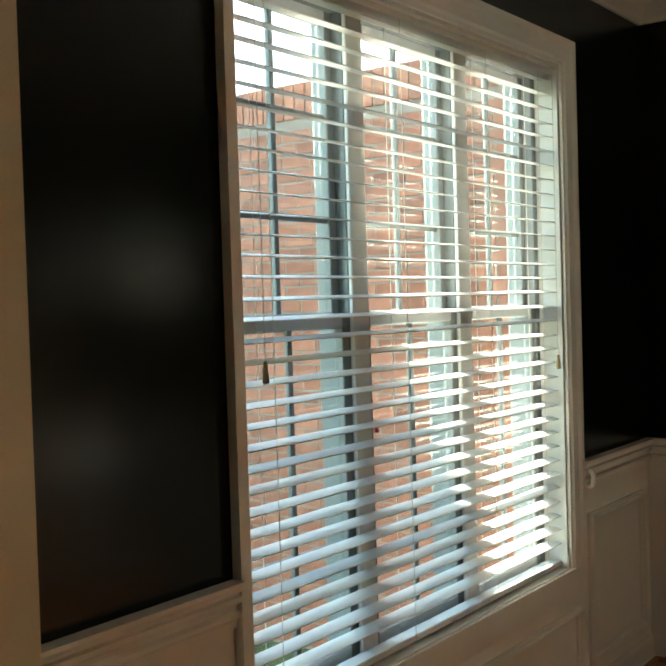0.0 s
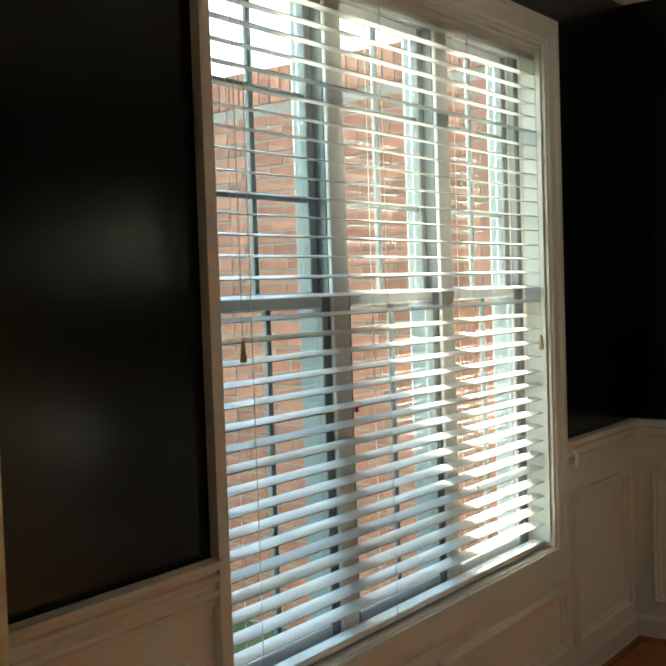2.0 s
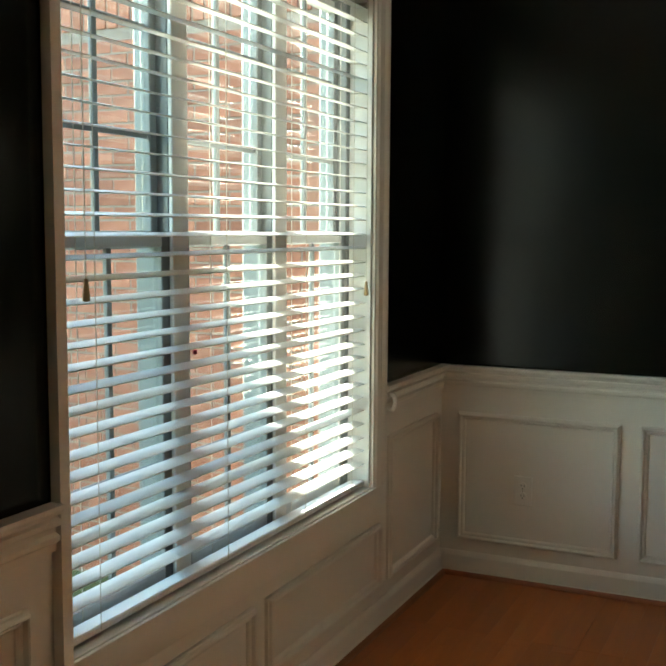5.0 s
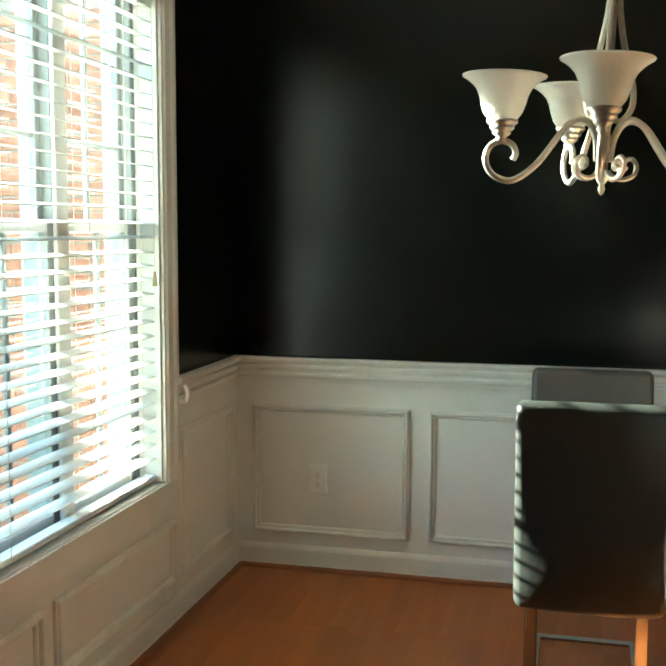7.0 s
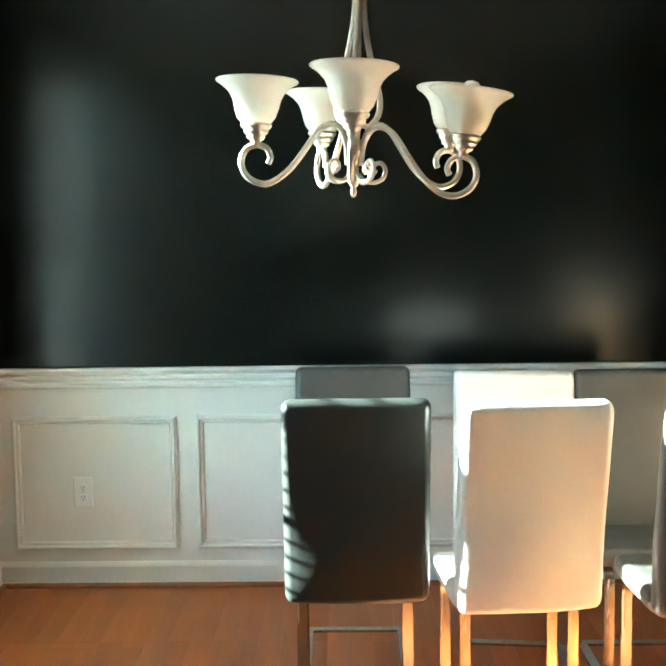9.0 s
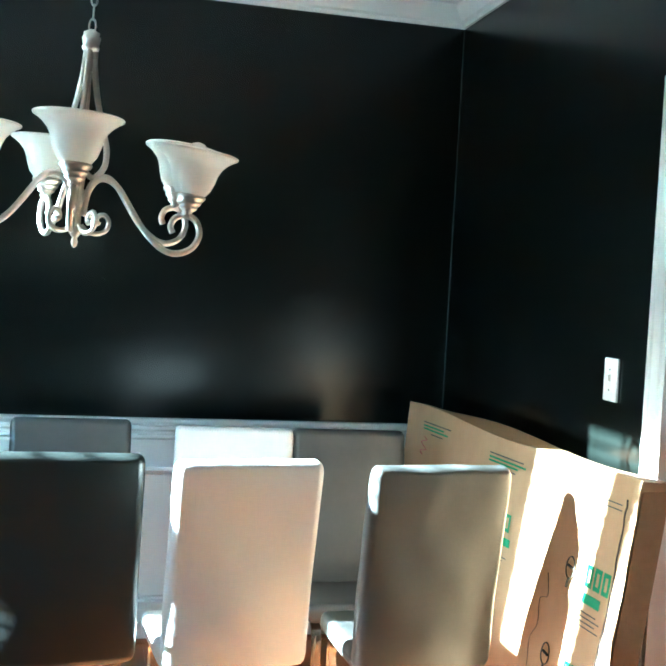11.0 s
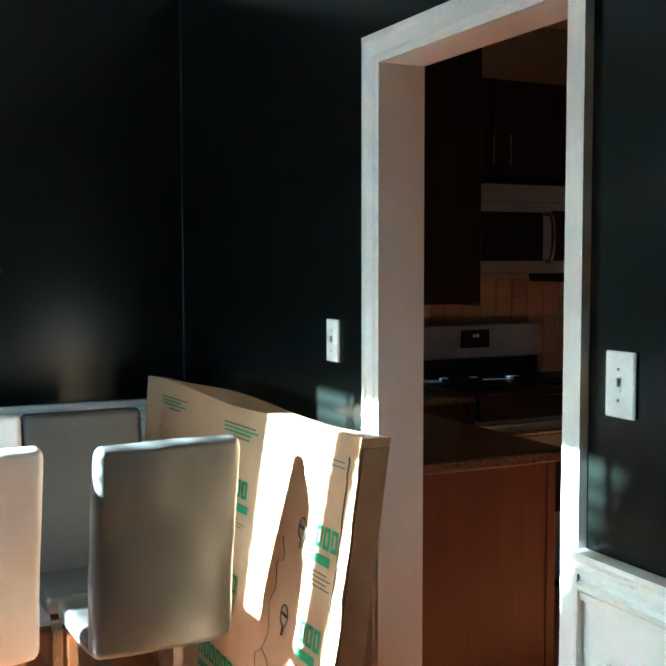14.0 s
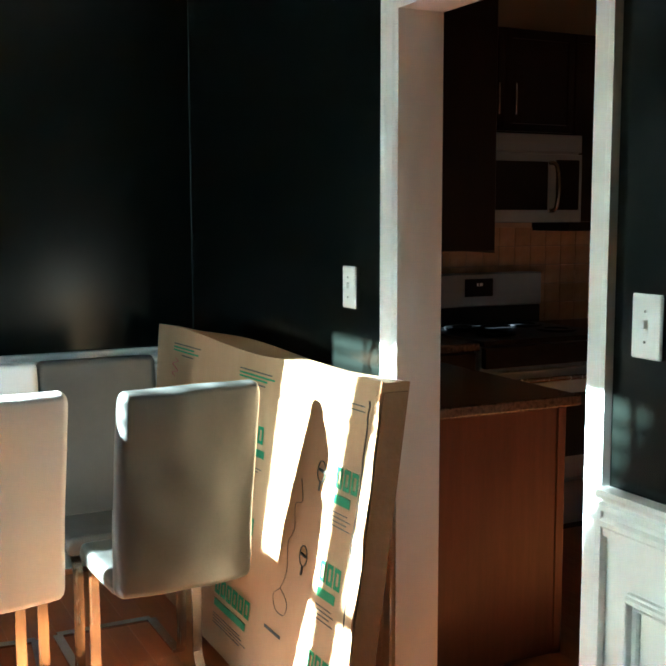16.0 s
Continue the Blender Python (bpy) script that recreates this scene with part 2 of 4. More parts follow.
structure("wall_west", boxes([(-0.2, 0, YB, WY0, RAIL - 0.02, H), (-0.2, 0, WY1, 0.0, RAIL - 0.02, H), (-0.2, 0, WY0, WY1, WZ1, H)]), BLACK,
          "black satin-painted wall round the tall window", "wall")
structure("wainscot_west", boxes([(-0.2, 0.004, YB, WY0, 0, RAIL - 0.02), (-0.2, 0.004, WY1, 0.0, 0, RAIL - 0.02), (-0.2, 0.004, WY0, WY1, 0, WZ0)]), WHITE,
          "white painted wainscot below the tall window", "wainscot")
structure("wall_north", boxes([(-0.2, W + 0.12, 0.0, 0.15, RAIL - 0.02, H)]), BLACK, "black satin-painted wall behind the chairs", "wall")
structure("wainscot_north", boxes([(-0.2, W + 0.12, -0.004, 0.15, 0, RAIL - 0.02)]), WHITE, "white painted wainscot behind the chairs", "wainscot")
structure("wall_east", boxes([(W, W + 0.12, DY1, 0.0, RAIL - 0.02, H), (W, W + 0.12, YB, DY0, RAIL - 0.02, H), (W, W + 0.12, DY0, DY1, DZ, H)]), BLACK,
          "black satin-painted wall with the kitchen doorway", "wall")
structure("wainscot_east", boxes([(W - 0.004, W + 0.12, DY1, -0.004, 0, RAIL - 0.02), (W - 0.004, W + 0.12, YB, DY0, 0, RAIL - 0.02)]), WHITE,
          "white painted wainscot beside the kitchen doorway", "wainscot")
structure("wall_south", boxes([(-0.2, W + 0.12, YB - 0.12, YB, 0, H)]), BEIGE, "plain beige hall wall", "wall")
structure("wall_opening", boxes([(0.0, SX, SY0, SY1, 0, H), (SX, W, SY0, SY1, 2.45, H)]), CASING, "cream painted cased edge of the wide opening", "wall")
structure("ceiling", boxes([(-0.2, W + 0.12, YB - 0.12, 0.15, H, H + 0.12)]), CEIL, "white matt ceiling", "ceiling")
structure("subfloor", boxes([(-0.2, 7.4, YB - 0.12, 1.2, -0.2, -0.012)]), GAP, "dark underfloor below the boards", "floor")

# crown moulding, chair rail, baseboard
CROWN = [(0, 0), (0.012, 0.0), (0.016, 0.014), (0.03, 0.022), (0.05, 0.05), (0.062, 0.066), (0.062, 0.085), (0, 0.085)]
RAILP = [(0, -0.105), (0.012, -0.105), (0.014, -0.088), (0.024, -0.080), (0.024, -0.070), (0.012, -0.064), (0.012, -0.054), (0.028, -0.046),
         (0.028, -0.034), (0.019, -0.030), (0.019, -0.026), (0.034, -0.020), (0.040, -0.010), (0.040, 0.0), (0, 0.0)]
BASEP = [(0, 0), (0.026, 0), (0.026, 0.012), (0.016, 0.02), (0.016, 0.084), (0.012, 0.094), (0.006, 0.103), (0, 0.103)]


def mould(name, prof, z, runs, label, category):
    for p0, p1, out in runs:
        tagged(part(name, prism(prof, (*p0, z), (*p1, z), out), WHITE), label, category, kind="structure")


mould("crown_trim", CROWN, H - 0.085, [((0, SY1), (0, 0), (1, 0, 0)), ((0, 0), (W, 0), (0, -1, 0)), ((W, 0), (W, SY1), (-1, 0, 0))],
      "white crown moulding along the ceiling", "trim")
mould("chair_rail_trim", RAILP, RAIL, [((0.004, SY1), (0.004, -2.553), (1, 0, 0)), ((0.004, -0.708), (0.004, 0), (1, 0, 0)), ((0, -0.004), (W, -0.004), (0, -1, 0)),
                                  ((W - 0.004, 0), (W - 0.004, -1.685), (-1, 0, 0)), ((W - 0.004, -2.637), (W - 0.004, -5.2), (-1, 0, 0))],
      "white stepped chair rail on the wall", "trim")
mould("baseboard", BASEP, 0, [((0.004, SY1), (0.004, 0), (1, 0, 0)), ((0, -0.004), (W, -0.004), (0, -1, 0)), ((W - 0.004, 0), (W - 0.004, -1.685), (-1, 0, 0)),
                              ((W - 0.004, -2.637), (W - 0.004, -5.2), (-1, 0, 0))], "white baseboard on the floor", "trim")
SHOE = [(0, 0), (0.018, 0), (0.017, 0.008), (0.012, 0.015), (0, 0.018)]
for p0, p1, out in (((0.030, SY1), (0.030, -0.03), (1, 0, 0)), ((0.03, -0.030), (W - 0.03, -0.030), (0, -1, 0)), ((W - 0.030, -0.03), (W - 0.030, -1.685), (-1, 0, 0)), ((W - 0.030, -2.637), (W - 0.030, -5.2), (-1, 0, 0))):
    tagged(part("shoe_trim", prism(SHOE, (*p0, 0.001), (*p1, 0.001), out), SHOEW), "brown stained quarter-round along the baseboard", "trim", kind="structure")
PAN = [(0, 0), (0.012, 0), (0.014, 0.004), (0.022, 0.007), (0.025, 0.012), (0.022, 0.016), (0.010, 0.018), (0.009, 0.022), (0.013, 0.025), (0.010, 0.030), (0.004, 0.033), (0, 0.033)]


def wall_panel(origin, along, out, a0, a1, z0, z1):
    """A picture-frame moulding on the wainscot: four mitred lengths in one frame."""
    bm = bmesh.new()
    o, u, n, up = Vector(origin), Vector(along), Vector(out), Vector((0, 0, 1))
    k = len(PAN)
    corners = [(a0, z0, 1, 1), (a1, z0, -1, 1), (a1, z1, -1, -1), (a0, z1, 1, -1)]
    rings = [[bm.verts.new(o + u * (a + sa * q) + up * (z + sz * q) + n * p) for p, q in PAN] for a, z, sa, sz in corners]
    for i in range(4):
        a, b = rings[i], rings[(i + 1) % 4]
        for j in range(k - 1):
            bm.faces.new((a[j], a[j + 1], b[j + 1], b[j]))
    bmesh.ops.recalc_face_normals(bm, faces=bm.faces[:])
    tagged(part("panel_trim", bm, WHITE), "white picture-frame moulding on the wainscot", "trim", kind="structure")


for a0 in (0.085, 0.853, 1.63, 2.38):
    wall_panel((0, -0.004, 0), (1, 0, 0), (0, -1, 0), a0, min(a0 + 0.688, 2.99), 0.158, 0.722)
for y0, y1, z1 in ((-0.642, -0.085, 0.722), (-1.612, -0.722, 0.402), (-2.53, -1.69, 0.402), (-3.27, -2.64, 0.722)):
    wall_panel((0.004, 0, 0), (0, 1, 0), (1, 0, 0), y0, y1, 0.158, z1)
for y0, y1 in ((-1.60, -0.92), (-0.84, -0.1), (-3.42, -2.709), (-4.2, -3.5)):
    wall_panel((W - 0.004, 0, 0), (0, 1, 0), (-1, 0, 0), y0, y1, 0.158, 0.722)

CAULK = material("caulk_line", (0.008, 0.010, 0.009), 0.5, second=(0.02, 0.023, 0.021), scale=20)
structure("corner_trim", prism([(0, 0), (0.0022, 0), (0, 0.0022)], (W, 0, RAIL), (W, 0, H - 0.085), (-1, 0, 0), (0, -1, 0)), CAULK,
          "thin greyish caulk line in the corner of the black walls", "trim")

# ---- doorway casing ----
CASE = [(0, 0), (0.012, 0), (0.013, 0.01), (0.018, 0.018), (0.018, 0.062), (0.022, 0.07), (0.022, 0.088), (0, 0.088)]
door_frame = base("door_1", pose(W, DY1, 0), "white painted cased doorway to the kitchen", "doorway", kind="structure")


def local(bm, ob):
    bmesh.ops.transform(bm, matrix=ob.matrix_world.inverted(), verts=bm.verts[:])
    return bm


part("casing", local(prism(CASE, (W, DY1 - 0.011, 0), (W, DY1 - 0.011, DZ + 0.058), (-1, 0, 0), (0, 0.82, 0)), door_frame), WHITE, door_frame)
part("casing", local(prism(CASE, (W, DY0 + 0.004, 0), (W, DY0 + 0.004, DZ + 0.058), (-1, 0, 0), (0, -0.74, 0)), door_frame), WHITE, door_frame)
part("casing", local(prism(CASE, (W - 0.001, DY0 - 0.066, DZ - 0.012), (W - 0.001, DY1 + 0.061, DZ - 0.012), (-1, 0, 0), (0, 0, 0.80)), door_frame), WHITE, door_frame)
part("jamb", local(boxes([(W - 0.012, W + 0.132, DY1 - 0.018, DY1 - 0.001, 0, DZ - 0.001), (W - 0.012, W + 0.132, DY0 + 0.001, DY0 + 0.005, 0, DZ - 0.001), (W - 0.012, W + 0.132, DY0 + 0.005, DY1 - 0.018, DZ - 0.019, DZ - 0.001)]), door_frame), WHITE, door_frame)

# ---- the window ----
window = base("window_1", pose(0, (WY0 + WY1) / 2, WZ0), "tall white triple double-hung window with muntins", "window", kind="structure")
WC = [(0, 0), (0.010, 0), (0.012, 0.012), (0.018, 0.02), (0.018, 0.06), (0.026, 0.072), (0.026, 0.092), (0, 0.092)]
part("casing", local(prism(WC, (0.004, WY0, WZ0 - 0.0), (0.004, WY0, WZ1 + 0.092), (1, 0, 0), (0, -0.56, 0)), window), WHITE, window)
part("casing", local(prism(WC, (0.004, WY1, WZ0 - 0.0), (0.004, WY1, WZ1 + 0.092), (1, 0, 0), (0, 1, 0)), window), WHITE, window)
part("casing", local(prism(WC, (0.0045, WY0 - 0.051, WZ1), (0.0045, WY1 + 0.09, WZ1), (1, 0, 0), (0, 0, 1)), window), WHITE, window)
part("window_sill", local(boxes([(-0.13, 0.012, WY0 + 0.001, WY1 - 0.001, WZ0 - 0.02, WZ0 + 0.004), (0.004, 0.022, WY0 - 0.052, WY1 + 0.092, WZ0 - 0.10, WZ0 - 0.001)], 0.002), window), WHITE, window)
part("jamb", local(boxes([(-0.2, 0.002, WY0 - 0.006, WY0 + 0.012, WZ0, WZ1), (-0.2, 0.002, WY1 - 0.012, WY1 + 0.006, WZ0, WZ1), (-0.2, 0.002, WY0, WY1, WZ1 - 0.012, WZ1 + 0.006)]), window), WHITE, window)
UNIT = (WY1 - WY0) / 3
ZM = 1.475
for i in range(4):
    y = WY0 + UNIT * i
    w0, w1 = (0.012, 0.045) if i == 0 else (-0.045, -0.012) if i == 3 else (-0.035, 0.035)
    part("mullion", local(boxes([(-0.19, -0.082, y + w0, y + w1, WZ0, WZ1 - 0.012)], 0.004), window), SHADED_VINYL, window)
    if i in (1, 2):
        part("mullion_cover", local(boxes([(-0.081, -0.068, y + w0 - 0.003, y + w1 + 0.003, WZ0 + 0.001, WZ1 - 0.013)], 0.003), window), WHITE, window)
part("head_frame", local(boxes([(-0.19, -0.080, WY0 + 0.012, WY1 - 0.012, WZ1 - 0.034, WZ1 - 0.012)], 0.003), window), SHADED_VINYL, window)
for i in range(3):
    y0, y1 = WY0 + UNIT * i + (0.036 if i else 0.047), WY0 + UNIT * (i + 1) - (0.036 if i < 2 else 0.047)
    for z0, z1, x in ((WZ0 + 0.004, ZM + 0.02, -0.114), (ZM - 0.02, WZ1 - 0.034, -0.146)):
        # stiles and muntins take the shaded grey, rails the lit tone
        sash = part("sash", local(boxes([(x, x + 0.03, y0, y0 + 0.030, z0, z1), (x, x + 0.03, y1 - 0.030, y1, z0, z1)], 0.003), window), SHADED_VINYL, window)
        part("sash_rail", local(boxes([(x, x + 0.0305, y0 + 0.028, y1 - 0.028, z0, z0 + 0.045), (x, x + 0.0305, y0 + 0.028, y1 - 0.028, z1 - 0.036, z1)], 0.003), window), SASHW, sash)
        ym = (y0 + y1) / 2
        bars = [(x + 0.008, x + 0.022, ym - 0.009, ym + 0.009, z0 + 0.03, z1 - 0.03)]
        for zz in (z0 + (z1 - z0) * 0.345, z0 + (z1 - z0) * 0.665):
            bars += [(x + 0.0085, x + 0.0215, y0 + 0.03, y1 - 0.03, zz - 0.009, zz + 0.009)]
        muntin = part("muntin", local(boxes(bars, 0.002), window), SHADED_VINYL, window)
        pane = part("pane", local(boxes([(x + 0.013, x + 0.017, y0 + 0.03, y1 - 0.03, z0 + 0.03, z1 - 0.03)]), window), GLASS, window)
        pane.visible_shadow = False
    latch = part("latch", local(boxes([(-0.108, -0.088, y1 - 0.07, y1 - 0.035, ZM + 0.0, ZM + 0.012)], 0.004), window), DARK, window)

# ---- the blind ----
blind = tagged(base("window_blind", pose(-0.035, (WY0 + WY1) / 2, WZ1 - 0.012), "", ""), "white wooden slatted blind lowered with open slats", "blind")
BW0, BW1 = WY0 + 0.016, WY1 - 0.016
part("headrail", local(boxes([(-0.07, -0.012, BW0, BW1, WZ1 - 0.034, WZ1 - 0.013)], 0.002), blind), SLAT, blind)
PITCH, ZTOP = 0.0495, WZ1 - 0.052
slat_bm = bmesh.new()
half, yw = 0.025, (BW1 - BW0) / 2
prof = [(-half, -0.0012), (-half * 0.5, 0.0004), (0, 0.001), (half * 0.5, 0.0004), (half, -0.0012), (half, 0.0014), (half * 0.5, 0.003), (0, 0.0036), (-half * 0.5, 0.003), (-half, 0.0014)]
ends = [[slat_bm.verts.new((a, s * yw, b)) for a, b in prof] for s in (-1, 1)]
for j in range(len(prof)):
    q = (j + 1) % len(prof)
    slat_bm.faces.new((ends[0][j], ends[0][q], ends[1][q], ends[1][j]))
slat_bm.faces.new(ends[0][::-1])
slat_bm.faces.new(ends[1])
bmesh.ops.recalc_face_normals(slat_bm, faces=slat_bm.faces[:])
slat = part("slat", slat_bm, SLAT, blind)
rng = random.Random(5)
count = int((ZTOP - WZ0 - 0.045) / PITCH) + 1
for i in range(count):
    ob = slat if i == 0 else new("slat", slat.data)
    ob.parent = blind
    ob.matrix_local = blind.matrix_world.inverted() @ pose(-0.04, (BW0 + BW1) / 2, ZTOP - PITCH * i, rng.uniform(-0.12, 0.12), 8.5 + rng.uniform(-1.2, 1.2), 0)
part("bottom_rail", local(boxes([(-0.066, -0.014, BW0, BW1, WZ0 + 0.012, WZ0 + 0.03)], 0.004), blind), SLAT, blind)
for y in (-2.367, -1.79, -1.30, -0.93):
    for x in (-0.0135, -0.0665):
        part("ladder_cord", local(tube([(x, y, WZ1 - 0.034), (x, y, WZ0 + 0.02)], 0.0011, 5), blind), CORD, blind)
for y, z in ((-2.412, 1.396), (BW1 - 0.022, 1.32)):
    pull = part("pull_cord", local(tube([(-0.004, y, WZ1 - 0.034), (-0.003, y, z)], 0.0012, 5), blind), CORD, blind)
    part("tassel", local(lathe([(0.001, 0), (0.005, -0.002), (0.0055, -0.012), (0.0075, -0.03), (0.009, -0.044), (0.0085, -0.05), (0.001, -0.052)], 12, at=(-0.003, y, z)), blind), TASSEL, pull, "turned wooden tassel", True)
part("cord_clip", local(lathe([(0.001, 0.007), (0.006, 0.004), (0.006, -0.006), (0.001, -0.008)], 10, at=(-0.01, -1.962, 1.185)), blind), RED, blind, "small red plastic tag", True)

# ---- outlet and switches ----
def wall_plate(m, label, name, kind_of):
    ob = base(name, m, label, kind_of)
    k = 1.03
    part("plate", box(-0.039 * k, 0.039 * k, -0.009, 0, -0.062 * k, 0.062 * k, 0.003), PLATE, ob)
    if kind_of == "outlet":
        for z in (-0.021, 0.021):
            face = part("socket", lathe([(0.001, 0.0), (0.0165, 0.0), (0.0175, -0.003)], 20), PLATE, ob)
            face.matrix_local = pose(0, -0.0115, z, 90, 0, 0)
            part("slots", boxes([(-0.0075, -0.0055, -0.0125, -0.010, z - 0.002, z + 0.007), (0.0055, 0.0075, -0.0125, -0.010, z - 0.002, z + 0.007),
                                 (-0.0025, 0.0025, -0.0125, -0.010, z - 0.011, z - 0.007)]), DARK, ob, "dark contact slots")
    else:
        part("toggle", box(-0.005, 0.005, -0.019, -0.008, -0.004, 0.014, 0.002), PLATE, ob)
        part("surround", box(-0.006, 0.006, -0.0105, -0.008, -0.014, 0.016, 0.001), PLATE, ob)
    for z in ((0.0,) if kind_of == "outlet" else (-0.03, 0.03)):
        screw = part("screw", lathe([(0.0005, 0.0), (0.0028, 0.0), (0.003, 0.001)], 10), CHROME, ob)
        screw.matrix_local = pose(0, -0.0105, z, 90, 0, 0)
    return ob


wall_plate(pose(0.375, -0.004, 0.402), "white duplex outlet on the white wainscot", "wall_outlet", "outlet")
wall_plate(pose(W, -1.478, 1.266, 0, 0, -90), "white light switch on the black wall", "light_switch", "switch")
wall_plate(pose(W, -2.733, 1.266, 0, 0, -90), "white light switch beside the doorway casing", "light_switch", "switch")
knob = base("wall_hook", pose(0.004, -0.675, 0.86), "small white plastic cord cleat on the wainscot", "cleat")
part("cleat_base", box(0, 0.014, -0.02, 0.02, -0.03, 0.03, 0.004), PLATE, knob)
part("cleat_arm", tube(smooth_path([(0.01, 0, -0.018), (0.036, 0, -0.028), (0.046, 0, 0.0), (0.036, 0, 0.026), (0.01, 0, 0.016)]), 0.010, 8), PLATE, knob, smooth=True)


# ---- dining chairs: thin upholstered back and seat on a flat steel cantilever frame ----
def slab(mid, t, w, r, bow=0.0, seed=0, rough=0.0):
    """A padded slab round the side line mid (y, z): thickness t, width w, all edges rounded by r; bow swells its outer face."""
    pts = smooth_path([(y, z, 0) for y, z in mid], 4)
    run = [0.0]
    for a, b in zip(pts, pts[1:]):
        run.append(run[-1] + (b - a).length)
    full = run[-1]

    def along(q):
        k = max(i for i in range(len(run) - 1) if run[i] <= q + 1e-9)
        f = (q - run[k]) / max(run[k + 1] - run[k], 1e-9)
        p = pts[k].lerp(pts[k + 1], f)
        d = (pts[k + 1] - pts[k]).normalized()
        return p, Vector((-d.y, d.x, 0))
    angles = [radians(a) for a in (0, 25, 50, 75, 90)]
    cols = [(-w / 2 + r - r * math.cos(a), r * (1 - math.sin(a))) for a in angles]
    cols += [(-w / 2 + r + (w - 2 * r) * k / 14, 0.0) for k in range(1, 14)] + [(-x, d) for x, d in cols[::-1]]
    bm = bmesh.new()
    rings = []
    for x, inset in cols:
        h = t / 2 - inset
        rr = min(r, h)
        steps = [rr * (1 - math.cos(a)) for a in angles]
        inner = full - 2 * inset
        steps += [rr + (inner - 2 * rr) * k / 22 for k in range(1, 22)] + [inner - q for q in steps[::-1]]
        one, two = [], []
        for q in steps:
            e = min(q, inner - q)
            hh = h - rr + math.sqrt(max(rr * rr - (rr - min(e, rr)) ** 2, 0))
            p, nrm = along(q + inset)
            swell = bow * (1 - (2 * x / w) ** 2) * math.exp(-((p.y - 0.56) / 0.2) ** 2)
            one.append((p + nrm * (hh + swell), x))
            two.append((p - nrm * hh, x))
        rings.append([bm.verts.new((xx, p.x, p.y)) for p, xx in one + two[::-1]])
    k = len(rings[0])
    for a, b in zip(rings, rings[1:]):
        for q in range(k):
            bm.faces.new((a[q], a[(q + 1) % k], b[(q + 1) % k], b[q]))
    bm.faces.new(rings[0][::-1])
    bm.faces.new(rings[-1])
    bmesh.ops.recalc_face_normals(bm, faces=bm.faces[:])
    for v in bm.verts:
        p = noise.noise((v.co.x * 9 + seed, v.co.y * 9, v.co.z * 7))
        v.co += Vector((0, 1, 0.25)) * p * rough
        if v.co.z > 0.8:
            fold = math.sin(v.co.x * 55 + 5 * noise.noise((v.co.x * 6, v.co.z * 5, seed))) * noise.noise((v.co.x * 7 + seed, v.co.z * 4, 2.0))
            v.co.y += rough * 0.9 * fold * min((v.co.z - 0.8) * 5, 1)
    return bm


BACK_LINE = [(-0.150, 0.417), (-0.152, 0.48), (-0.156, 0.56), (-0.166, 0.64), (-0.182, 0.74), (-0.198, 0.83), (-0.212, 0.91), (-0.222, 0.97), (-0.226, 1.015)]
SEAT_LINE = [(-0.135, 0.443), (-0.04, 0.445), (0.06, 0.448), (0.13, 0.452), (0.188, 0.455)]


def dining_chair(m, mat, label, group, seed, tall=1.0, creases=0.0035):
    """Faces +y; the back is at -y."""
    ob = base("dining_chair", m @ Matrix.Diagonal((1, 1, tall, 1)), label, "chair", group)
    part("backrest", slab(BACK_LINE, 0.068, 0.415, 0.022, 0.036, seed, creases), mat, ob, smooth=True)
    part("seat", slab(SEAT_LINE, 0.062, 0.415, 0.02, 0.0, seed + 3, 0.002), mat, ob, smooth=True)
    for s in (-1, 1):
        path = smooth_path([(s * 0.17, -0.10, 0.408), (s * 0.17, 0.07, 0.41), (s * 0.17, 0.13, 0.405), (s * 0.17, 0.157, 0.375), (s * 0.17, 0.161, 0.30), (s * 0.17, 0.161, 0.12),
                            (s * 0.17, 0.157, 0.05), (s * 0.17, 0.13, 0.012), (s * 0.17, 0.07, 0.005), (s * 0.17, -0.20, 0.005)], 4)
        part("leg", tube(path, 0, flat=(0.016, 0.0045, (1, 0, 0))), CHROME, ob, "flat brushed steel leg")
    part("floor_bar", box(-0.17, 0.17, -0.225, -0.19, 0.0, 0.0095, 0.001), CHROME, ob)
    part("seat_bar", box(-0.155, 0.155, 0.04, 0.07, 0.399, 0.411, 0.001), CHROME, ob)
    return ob


NEAR_G, FAR_G = "chairs in the near row", "chairs in the far row"
dining_chair(pose(1.503, -1.186, 0, 0, 0, 1), BLACKL, "black leatherette dining chair with flat steel legs", NEAR_G, 1, 0.996)
dining_chair(pose(1.966, -1.266, 0, 0, 0, 6.5), CREAM, "white leatherette dining chair with flat steel legs", NEAR_G, 8, 0.998)
dining_chair(pose(2.508, -1.314, 0, 0, 0, 4), TAUPE, "wrinkled taupe leatherette dining chair near the carton", NEAR_G, 15, 0.998, 0.0075)
dining_chair(pose(1.503, -0.735, 0, 0, 0, 180), GREY, "dark grey leatherette dining chair facing the others", FAR_G, 22, 0.97)
dining_chair(pose(2.04, -0.87, 0, 0, 0, 174), CREAM, "sunlit white leatherette dining chair facing the others", FAR_G, 29, 0.97)
dining_chair(pose(2.478, -0.875, 0, 0, 0, 180), GREY, "dark grey leatherette dining chair beside the carton", FAR_G, 36, 0.97)

# ---- the large flat carton leaning on the wall ----
BX, BL, BH, BT = 2.765, 1.62, 1.025, 0.085
carton = base("cardboard_carton", pose(BX, -1.875, 0.007), "large flat brown cardboard carton leaning on the wainscot", "carton")


